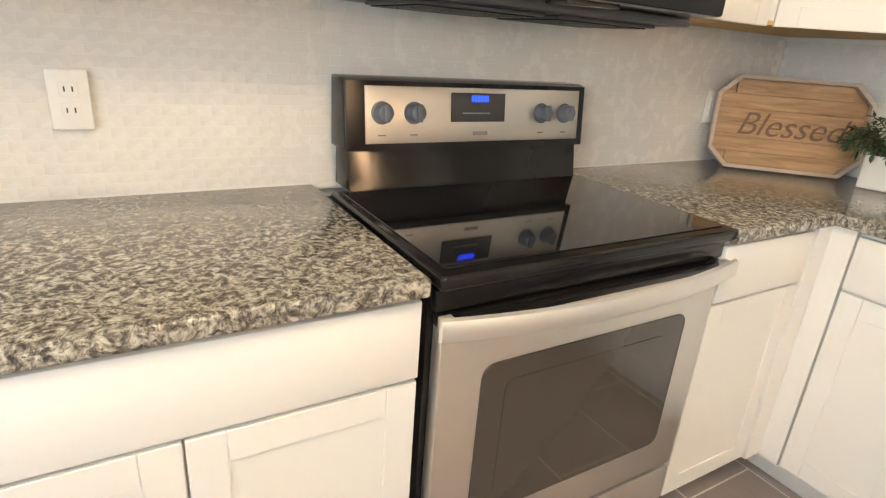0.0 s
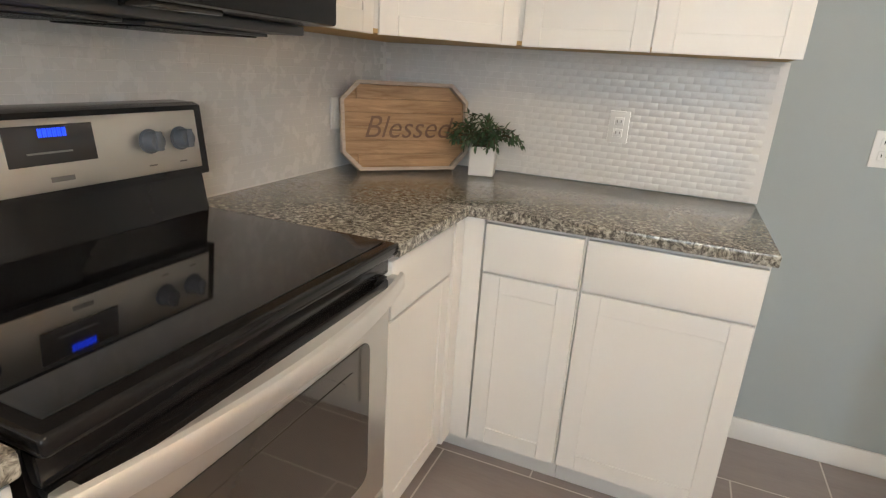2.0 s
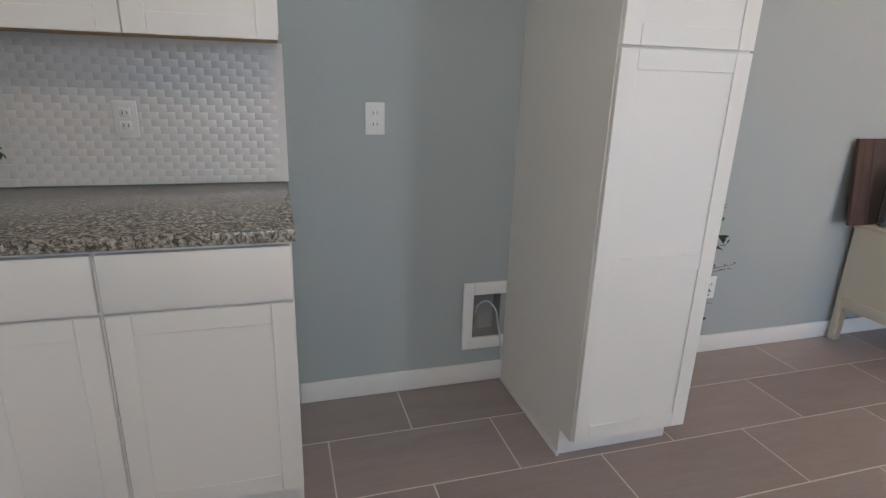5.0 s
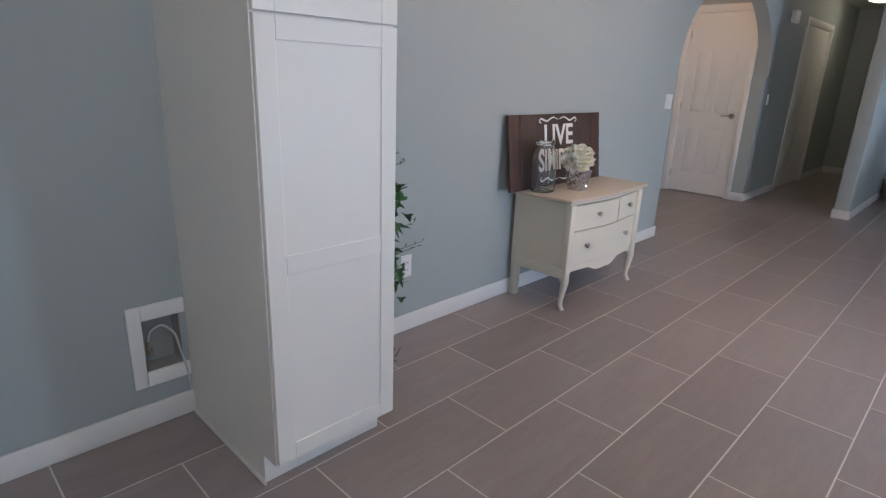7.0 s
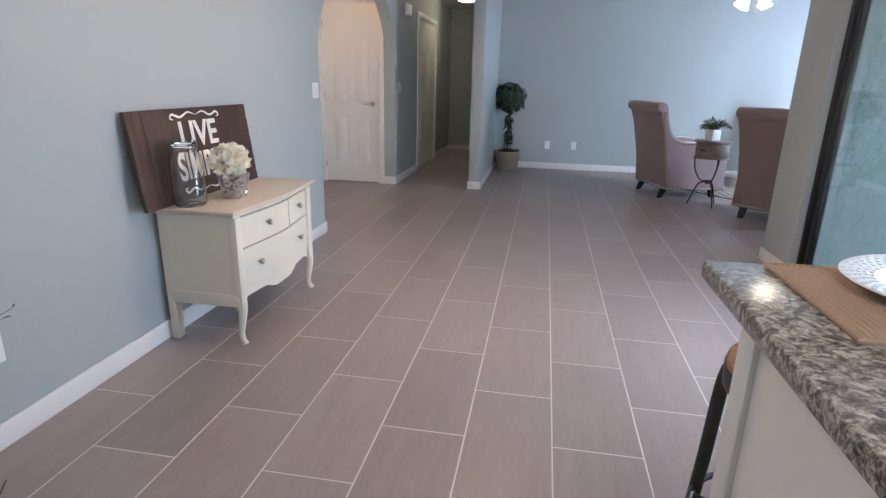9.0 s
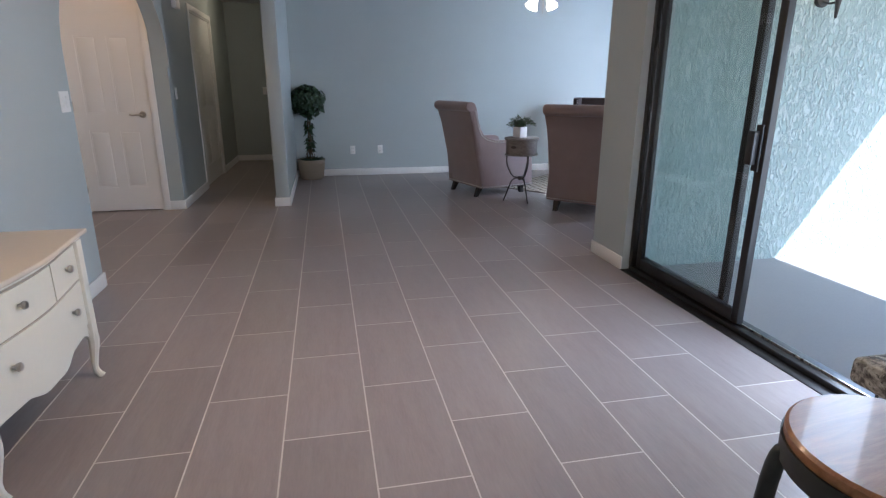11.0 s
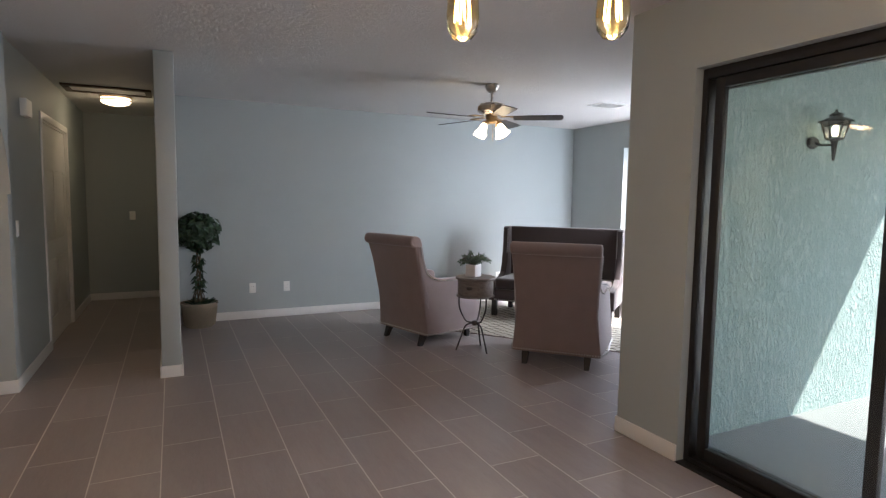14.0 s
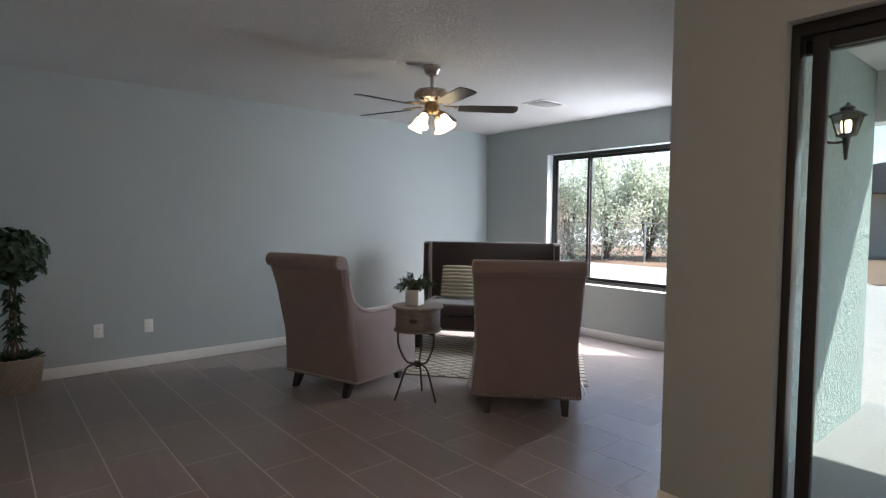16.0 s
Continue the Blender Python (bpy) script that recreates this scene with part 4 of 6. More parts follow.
# bar stool
def build_stool(x, y, turn):
    M.setdefault("stool_wood", wood("reddish_stool_wood", (0.22, 0.090, 0.032), (0.48, 0.235, 0.095), "x", 0.38, 9, 5, coat=0.15))
    M.setdefault("stool_metal", paint("worn_dark_metal", (0.055, 0.06, 0.055), 0.45, metal=0.6, vary=0.5, scale=25, grain=60))
    s = thing("bar_stool", "round wooden bar stool with dark worn metal legs", "stool", pose(x, y, 0, 0, 0, turn) @ Matrix.Diagonal((1, 1, 0.96, 1)))
    part("seat", L([(0, 0.662), (0.168, 0.662), (0.172, 0.668), (0.172, 0.684), (0.166, 0.690), (0, 0.690)], 48), "stool_wood", s)
    part("apron", L([(0.160, 0.622), (0.174, 0.622), (0.176, 0.667), (0.164, 0.667)], 48), "stool_metal", s, "worn metal rim under the seat")
    for k in range(4):
        a = math.radians(45 + 90 * k)
        c, q = math.cos(a), math.sin(a)
        part("leg", T(spline([(0.10 * c, 0.10 * q, 0.637), (0.150 * c, 0.150 * q, 0.634), (0.176 * c, 0.176 * q, 0.597), (0.190 * c, 0.190 * q, 0.35), (0.214 * c, 0.214 * q, 0.0)], 5), 0.0160, 12), "stool_metal", s)
    ring = part("foot_ring", T([(0.196 * math.cos(2 * math.pi * k / 40), 0.196 * math.sin(2 * math.pi * k / 40), 0.27) for k in range(40)], 0.008, 8, closed=True), "stool_metal", s)
    part("hub", L([(0, 0.245), (0.02, 0.245), (0.024, 0.27), (0.02, 0.295), (0, 0.295)], 16), "stool_metal", ring)
    for k in range(8):
        a = math.pi * k / 4 + 0.2
        part("spoke", T([(0.02 * math.cos(a), 0.02 * math.sin(a), 0.27), (0.190 * math.cos(a), 0.190 * math.sin(a), 0.27)], 0.0045, 6), "stool_metal", ring)
    part("screw", L([(0, 0.20), (0.012, 0.20), (0.012, 0.662), (0, 0.662)], 14), "stool_metal", s)


build_stool(2.313, 3.205, 8)

# ---- living area materials ----
M["cream"] = paint("cream_chalk_paint", (0.70, 0.665, 0.565), 0.5, vary=0.07, scale=5, grain=50, relief=0.08)
M["cream_top"] = paint("worn_cream_top", (0.60, 0.52, 0.42), 0.48, vary=0.08, scale=4, grain=40, relief=0.04, coat=0.05)
M["gap"] = paint("gap_shade", (0.38, 0.34, 0.26), 0.9, relief=0)
M["sign_board"] = wood("dark_stained_board", (0.030, 0.017, 0.013), (0.075, 0.042, 0.030), "z", 0.6, 12, 5)
M["sign_side"] = wood("red_brown_board", (0.040, 0.020, 0.015), (0.088, 0.045, 0.032), "z", 0.6, 12, 5)
M["sign_white"] = paint("chalky_white_lettering", (0.78, 0.77, 0.74), 0.7, vary=0.15, scale=40)
M["clear"] = glass("clear_jar_glass", (0.985, 0.995, 0.99))
M["mercury"] = metal("crackled_silver_glass", (0.72, 0.72, 0.74), 0.18)
M["petal"] = leafy("ivory_petals", (0.90, 0.88, 0.76), 0.45, 0.92)
M["chair_fabric"] = fabric("taupe_woven_upholstery", (0.270, 0.204, 0.198))
M["settee_fabric"] = fabric("dark_brown_upholstery", (0.050, 0.032, 0.030), rough=0.7)
M["black_leg"] = paint("espresso_wood_leg", (0.018, 0.013, 0.011), 0.55)
M["stud"] = metal("pewter_nailheads", (0.55, 0.53, 0.50), 0.3)
M["pillow"] = fabric("cream_ribbed_pillow", (0.62, 0.58, 0.46), 300)
M["table_grey"] = wood("greywashed_wood", (0.17, 0.145, 0.13), (0.30, 0.265, 0.24), "x", 0.55, 9, 6)
M["table_iron"] = paint("grey_hammered_iron", (0.10, 0.09, 0.085), 0.45, metal=0.6, vary=0.3, scale=30)
M["basket"] = paint("woven_straw", (0.33, 0.27, 0.20), 0.85, vary=0.25, scale=40)
M["blade"] = wood("dark_walnut_blade", (0.030, 0.022, 0.018), (0.075, 0.055, 0.045), "x", 0.4, 12, 6)
M["frost"] = glow("frosted_lit_shade", (1.0, 0.80, 0.50), 1.6)
M["hall_glow"] = glow("lit_hall_diffuser", (1.0, 0.80, 0.50), 1.8)
M["amber"] = glass("amber_bulb_glass", (1.0, 0.80, 0.42))
M["filament"] = glow("glowing_filament", (1.0, 0.62, 0.18), 8.0)
M["antique"] = metal("antique_brass", (0.40, 0.27, 0.14), 0.3)
M["hatch"] = paint("dark_stained_trim", (0.10, 0.065, 0.045), 0.6, vary=0.3)
M["lantern_glow"] = glow("lit_lantern_bulb", (1.0, 0.80, 0.45), 3.0)
M["lantern_metal"] = paint("weathered_black_lantern", (0.03, 0.027, 0.024), 0.5, vary=0.3)
M["leaf_topiary"] = leafy("dark_topiary_leaves", (0.028, 0.060, 0.026))
M["bark"] = paint("rough_bark", (0.12, 0.085, 0.06), 0.95, vary=0.4, scale=20, relief=0.5)
# far foliage is coloured much paler than leaves are, imitating washed-out haze
M["leaf_tree"] = leafy("haze_paled_foliage", (0.62, 0.67, 0.55), 0.55)
M["leaf_dry"] = leafy("haze_paled_dry_foliage", (0.60, 0.51, 0.44), 0.5)
M["road"] = paint("pale_concrete_drive", (0.50, 0.48, 0.45), 0.9, vary=0.1, scale=0.5)
M["dirt"] = paint("brown_dirt", (0.22, 0.15, 0.10), 1.0, vary=0.3, scale=1.0, relief=0.5, depth=0.02)
M["house_wall"] = paint("tan_house_wall", (0.40, 0.36, 0.31), 0.9)
M["house_roof"] = paint("grey_shingle_roof", (0.16, 0.15, 0.145), 0.9, vary=0.2)
M["wire"] = paint("galvanised_wire", (0.35, 0.35, 0.35), 0.5, metal=0.6)


def trellis():
    m = bpy.data.materials.new("cream_rug_with_brown_trellis")
    t, b = nodes_of(m)
    v = coords(t)
    w = node(t, "ShaderNodeTexNoise", Scale=2.2, Detail=3.0)
    t.links.new(v, w.inputs["Vector"])
    vv = mix(t, 0.10, v, w.outputs["Color"], "ADD")
    parts = []
    for ang in (32, -32):
        mp = t.nodes.new("ShaderNodeMapping")
        mp.inputs["Rotation"].default_value = (0, 0, radians(ang))
        t.links.new(vv, mp.inputs[0])
        wv = node(t, "ShaderNodeTexWave", Scale=3.6, Distortion=0.6, Detail=2.0)
        wv.wave_type, wv.bands_direction = "BANDS", "Y"
        t.links.new(mp.outputs[0], wv.inputs["Vector"])
        parts.append(ramp(t, wv.outputs["Fac"], (0.03, 1.0), (0.09, 0.0)))
    line = mix(t, 1.0, parts[0], parts[1], "LIGHTEN")
    fib = noise_tex(t, v, 260.0, 3)
    cream = mix(t, fib, (0.42, 0.38, 0.31), (0.60, 0.56, 0.48))
    t.links.new(mix(t, line, cream, (0.07, 0.05, 0.04)), b.inputs["Base Color"])
    b.inputs["Roughness"].default_value = 1.0
    bump(t, b, fib, 0.5, 0.003)
    return m


M["rug"] = trellis()


# ---- dresser with its things ----
def build_dresser():
    x1, y0, y1, top = 0.405, 4.245, 5.062, 0.676
    d = thing("dresser", "cream painted vintage dresser with serpentine front and crystal knobs", "dresser", Matrix.Diagonal((1, 1, 0.965, 1)))
    w = y1 - y0

    def front(s):
        """How far the front bows out along its width, s from 0 to 1."""
        return 0.020 * (math.cos((s - 0.5) * 2 * math.pi) * 0.75 + 0.25) if 0 <= s <= 1 else 0
    n = 28
    over = [(0.012, y0 - 0.036), *[(x1 + 0.026 + front(k / n), y0 - 0.036 + (w + 0.072) * k / n) for k in range(n + 1)], (0.012, y1 + 0.036)]
    part("top", P(over, 0.020, Matrix.Translation((0, 0, top - 0.020)), bevel=0.006, seg=3), "cream_top", d, "worn glossy cream top with moulded edge")
    under = [(0.018, y0 - 0.008), *[(x1 + 0.006 + front(k / n), y0 - 0.008 + (w + 0.016) * k / n) for k in range(n + 1)], (0.018, y1 + 0.008)]
    part("moulding", P(under, 0.014, Matrix.Translation((0, 0, top - 0.035))), "cream", d)
    body = [(0.022, y0), *[(x1 - 0.012 + front(k / n), y0 + w * k / n) for k in range(n + 1)], (0.022, y1)]
    part("carcass", P(body, top - 0.035 - 0.225, Matrix.Translation((0, 0, 0.225))), "cream", d)
    for y in (y0 - 0.004, y1 - 0.004):
        part("side_rail", B(0.055, y, 0.20, x1 - 0.02, y + 0.008, 0.262, bevel=0.002), "cream", d)

    def bowed(ya, yb, za, zb, lift, th=0.012):
        bm = bmesh.new()
        rows = 14
        lo_f, hi_f, lo_b, hi_b = [], [], [], []
        for k in range(rows + 1):
            y = ya + (yb - ya) * k / rows
            x = x1 - 0.012 + front((y - y0) / w)
            lo_f.append(bm.verts.new((x + lift, y, za)))
            hi_f.append(bm.verts.new((x + lift, y, zb)))
            lo_b.append(bm.verts.new((x + lift - th, y, za)))
            hi_b.append(bm.verts.new((x + lift - th, y, zb)))
        for k in range(rows):
            for a, b in ((lo_f, hi_f), (hi_f, hi_b), (hi_b, lo_b), (lo_b, lo_f)):
                bm.faces.new((a[k], a[k + 1], b[k + 1], b[k]))
        for k in (0, rows):
            bm.faces.new((lo_f[k], hi_f[k], hi_b[k], lo_b[k]))
        return bm
    # darker sheet behind the drawer fronts; paints the shade in their gaps
    part("drawer_gap", bowed(y0 + 0.028, y1 - 0.028, 0.262, 0.632, 0.0015, 0.004), "gap", d)
    for name, ya, yb, za, zb in (("small_drawer", y0 + 0.034, y0 + 0.500, 0.478, 0.624), ("small_drawer", y0 + 0.510, y1 - 0.034, 0.478, 0.624), ("wide_drawer", y0 + 0.032, y1 - 0.032, 0.268, 0.468)):
        dr = part(name, bowed(ya, yb, za, zb, 0.009), "cream", d)
        ks = [(ya + yb) / 2] if name == "small_drawer" else [ya + 0.20 * (yb - ya), yb - 0.20 * (yb - ya)]
        for y in ks:
            x = x1 - 0.003 + front((y - y0) / w)
            kb = L([(0, 0), (0.006, 0), (0.006, 0.009), (0.012, 0.012), (0.016, 0.019), (0.013, 0.027), (0, 0.029)], 10, Matrix.Translation((x, y, (za + zb) / 2 + 0.01)) @ pose(0, 0, 0, 0, 90, 0))
            part("knob", kb, "stud", dr, "faceted crystal and pewter knob")
    # scalloped apron
    pts = []
    m_ = 40
    for k in range(m_ + 1):
        s = k / m_
        z = 0.235 - 0.045 * math.exp(-((s - 0.5) / 0.17) ** 2) - 0.055 * (math.exp(-(s / 0.07) ** 2) + math.exp(-((1 - s) / 0.07) ** 2)) + 0.008 * math.cos(s * math.pi * 8) * math.exp(-((s - 0.5) / 0.3) ** 2)
        pts.append((s, z))
    bm = bmesh.new()
    rows = []
    for s, z in pts:
        y, x = y0 + w * s, x1 - 0.012 + front(s)
        rows.append([bm.verts.new((x + dx, y, zz)) for dx, zz in ((0.004, z), (0.004, 0.264), (-0.014, 0.264), (-0.014, z))])
    for a, b in zip(rows, rows[1:]):
        for j in range(4):
            bm.faces.new((a[j], a[(j + 1) % 4], b[(j + 1) % 4], b[j]))
    part("apron", bm, "cream", d, "scalloped lower apron")
    for y, sy in ((y0 + 0.022, -1), (y1 - 0.022, 1)):
        path = spline([(x1 - 0.030, y, 0.24), (x1 - 0.012, y, 0.19), (x1 - 0.020, y, 0.11), (x1 - 0.026, y + sy * 0.002, 0.04), (x1 - 0.008, y + sy * 0.006, 0.0)], 5)
        rr = [0.030 - 0.016 * min(1.0, k / 13) for k in range(len(path))]
        rr[-3:] = [0.0135, 0.015, 0.017]
        lg = T(path, rr, 10)
        for v in lg.verts:
            v.co.z = max(v.co.z, 0.0)
        part("front_leg", lg, "cream", d, "cabriole front leg")
        part("back_leg", B(0.022, y - 0.022, 0.0, 0.064, y + 0.022, 0.23, bevel=0.004), "cream", d)
        part("corner_post", B(x1 - 0.040, y - 0.024, 0.20, x1 + 0.002, y + 0.024, 0.640, bevel=0.004), "cream", d)


build_dresser()

# sign that leans on the wall
tilt = math.degrees(math.atan2(0.055, 0.42))
sg = thing("wooden_sign", "dark stained plank sign with white painted lettering leaning on the wall", "sign", Matrix.Translation((0.092, 4.580, 0.653)) @ pose(0, 0, 0, 0, 0, 90) @ pose(0, 0, 0, -tilt, 0, 0))
part("board", B(-0.375, 0.0, 0.0, 0.375, 0.016, 0.420, bevel=0.002), "sign_board", sg)
part("side_board", B(-0.475, 0.0, 0.0, -0.378, 0.018, 0.420, bevel=0.002), "sign_side", sg)
part("side_board", B(0.378, 0.0, 0.0, 0.475, 0.018, 0.420, bevel=0.002), "sign_side", sg)
for k in range(4):
    part("wear_mark", B(0.462, -0.0012, 0.05 + 0.1 * k, 0.476, 0.0, 0.053 + 0.1 * k), "sign_white", sg)
face = Matrix.Translation((0, -0.0012, 0)) @ pose(0, 0, 0, 90, 0, 0)
lettering("LIVE", 0.135, 0.001, "sign_white", sg, face @ Matrix.Translation((0.0, 0.292, 0)) @ Matrix.Diagonal((1.25, 1.25, 1, 1)), "chalky white painted capitals", 0, 0.0030)
lettering("SIMPLY", 0.135, 0.001, "sign_white", sg, face @ Matrix.Translation((0.0, 0.145, 0)) @ Matrix.Diagonal((1.02, 1.25, 1, 1)), "chalky white painted capitals", 0, 0.0030)
for z, s in ((0.388, 1), (0.040, -1)):
    fl = bmesh.new()
    for k in (-1, 1):
        pts = spline([(0.0 + k * 0.005, -0.002, z), (0.0 + k * 0.06, -0.002, z + s * 0.012), (0.0 + k * 0.12, -0.002, z - s * 0.008), (0.0 + k * 0.175, -0.002, z + s * 0.006), (0.0 + k * 0.195, -0.002, z - s * 0.010), (0.0 + k * 0.175, -0.002, z - s * 0.018)], 6)
        tube(fl, pts, [0.002 + 0.0038 * math.sin(math.pi * j / (len(pts) - 1)) for j in range(len(pts))], 6)
    for v in fl.verts:
        v.co.y = -0.0012 + (v.co.y + 0.002) * 0.2
    part("flourish", fl, "sign_white", sg)

# glass jar
jar = thing("glass_jar", "large clear glass jar with a narrow neck on the dresser", "jar", pose(0.165, 4.295, 0.6527) @ Matrix.Diagonal((1.12, 1.12, 1.45, 1)))
part("jar", L([(0, 0.002), (0.056, 0.002), (0.063, 0.010), (0.064, 0.130), (0.058, 0.155), (0.046, 0.168), (0.046, 0.200), (0.0435, 0.200), (0.0435, 0.169), (0.0555, 0.153), (0.0615, 0.130), (0.0605, 0.012), (0.054, 0.006), (0, 0.006)], 40), "clear", jar)
part("rim", L([(0.046, 0.180), (0.049, 0.182), (0.049, 0.190), (0.046, 0.192)], 40), "clear", jar)

# silver vase with a white flower
va = thing("silver_vase", "square tapered vase covered in silver mirror mosaic on the dresser", "vase", pose(0.262, 4.505, 0.6527) @ Matrix.Diagonal((1.24, 1.24, 1.12, 1)))
vb = bmesh.new()
rng = random.Random(5)
box(vb, -0.031, -0.031, 0.0, 0.031, 0.031, 0.108, bevel=0.002, seg=1)
for v in vb.verts:
    s = 1 + 0.50 * v.co.z / 0.108
    v.co.x, v.co.y = v.co.x * s, v.co.y * s
facets = bmesh.new()
for side in range(4):
    turn = Matrix.Rotation(side * math.pi / 2, 4, "Z")
    for r in range(12):
        for c in range(8):
            z = 0.0055 + r * 0.0088
            half = 0.031 * (1 + 0.50 * z / 0.108)
            u = (c + 0.5) / 8 * 2 - 1
            m_ = turn @ Matrix.Translation((half + 0.0004, u * half * 0.94, z)) @ pose(0, 0, 0, rng.uniform(-25, 25), -81 + rng.uniform(-11, 11), rng.uniform(-11, 11))
            box(facets, -0.0041, -0.0041, -0.001, 0.0041, 0.0041, 0.001, m=m_)
tagged(part("mosaic_facet", facets, "mercury", va, "tiny tilted mirror facets"), kind="stuff")
part("vase", vb, "mercury", va)
fw = thing("white_flowers", "ivory artificial hydrangea blooms in the silver vase", "flowers", pose(0.262, 4.495, 0.6387) @ Matrix.Scale(1.2, 4))
pb = bmesh.new()
for k in range(150):
    d = Vector((rng.gauss(0, 1), rng.gauss(0, 1), rng.gauss(0.15, 0.9))).normalized()
    c = Vector((0.0, rng.choice((-0.015, 0.012, 0.0)), 0.160)) + Vector((d.x * 0.040, d.y * 0.045, d.z * 0.036))
    side = d.orthogonal().normalized()
    side.rotate(Matrix.Rotation(rng.uniform(0, 6.28), 3, d))
    leaf(pb, c, (side * 0.7 + d * 0.8), d, 0.050, 0.042)
tagged(part("flower_head", pb, "petal", fw), kind="stuff")
part("stem", T([(0, 0, 0.114), (0.002, 0.0, 0.13), (0, 0, 0.155)], 0.004, 6), "stem", fw)


# ivy in a pot behind the pantry
def build_ivy():
    rng = random.Random(21)
    u = thing("ivy_plant", "tall trailing ivy with twigs in a grey pot beside the pantry", "plant", pose(0.127, 2.970, 0))
    part("pot", L([(0, 0), (0.075, 0), (0.082, 0.01), (0.105, 0.20), (0.110, 0.21), (0.100, 0.21), (0.094, 0.19), (0, 0.185)], 32), "concrete", u)
    st, lv = bmesh.new(), bmesh.new()
    for k in range(6):
        a = rng.uniform(0, 6.28)
        top = (0.06 * math.cos(a), 0.08 + 0.20 * rng.random(), 0.55 + 0.42 * rng.random())
        tube(st, spline([(0.03 * math.cos(a), 0.03 * math.sin(a), 0.185), (0.05 * math.cos(a), 0.06 + 0.05 * math.sin(a), 0.42), top], 5), 0.004, 6)
    clusters = ((0.0, 0.22, 0.42, 26, 0.075), (-0.01, 0.27, 0.36, 14, 0.06), (0.01, 0.20, 0.52, 16, 0.07), (0.0, 0.26, 0.74, 20, 0.08), (0.0, 0.22, 0.66, 14, 0.07), (0.02, 0.16, 0.60, 16, 0.07), (0.0, 0.1, 0.8, 16, 0.08))
    for cx, cy, cz, n, size in clusters:
        for k in range(n):
            p = Vector((cx + rng.gauss(0, 0.03), cy + rng.gauss(0, 0.035), cz + rng.gauss(0, 0.045)))
            leaf(lv, p, Vector((rng.uniform(-0.4, 1), rng.uniform(-0.5, 1), rng.uniform(-0.9, 0.3))), Vector((0, 0, 1)), size * rng.uniform(0.5, 1.0), size * rng.uniform(0.5, 0.9), True)
    for z, y in ((0.90, 0.30), (0.94, 0.25), (0.52, 0.42), (0.50, 0.38), (0.62, 0.36)):
        pts = spline([(0.0, 0.10, z - 0.16), (0.01, 0.18, z - 0.04), (0.02, y, z)], 5)
        tube(st, pts, [0.003 - 0.0022 * k / (len(pts) - 1) for k in range(len(pts))], 5)
        for k in range(3, len(pts)):
            leaf(lv, pts[k], Vector((rng.uniform(-1, 1), rng.uniform(0, 1), 0.4)), Vector((0, 0, 1)), 0.03, 0.008)
    tagged(part("stems", st, "stem", u), kind="stuff")
    part("foliage", lv, "leaf_ivy", u, "lobed green ivy leaves")
    tw = bmesh.new()
    for k in range(14):
        a = rng.uniform(0, 6.28)
        tube(tw, [(0.06, 0.16, 0.003), (0.06 + 0.05 * math.cos(a), 0.17 + 0.05 * math.sin(a), 0.02 + 0.05 * rng.random()), (0.06 + 0.07 * math.cos(a + 0.5), 0.17 + 0.06 * math.sin(a + 0.5), 0.02 + 0.06 * rng.random())], 0.002, 5)
    part("dry_twigs", tw, "stem", u, "fallen dry twigs on the tiles")


build_ivy()


# ---- armchairs ----
def nail_row(bm, pts, gap=0.022, r=0.0075):
    """Domed nails at even steps along a line of points with their outward side."""
    carry = 0.0
    for (a, na), (b, nb) in zip(pts, pts[1:]):
        a, b = Vector(a), Vector(b)
        ln = (b - a).length
        while carry < ln:
            p = a.lerp(b, carry / ln if ln else 0)
            bmesh.ops.create_icosphere(bm, subdivisions=1, radius=r, matrix=Matrix.Translation(p))
            carry += gap
        carry -= ln


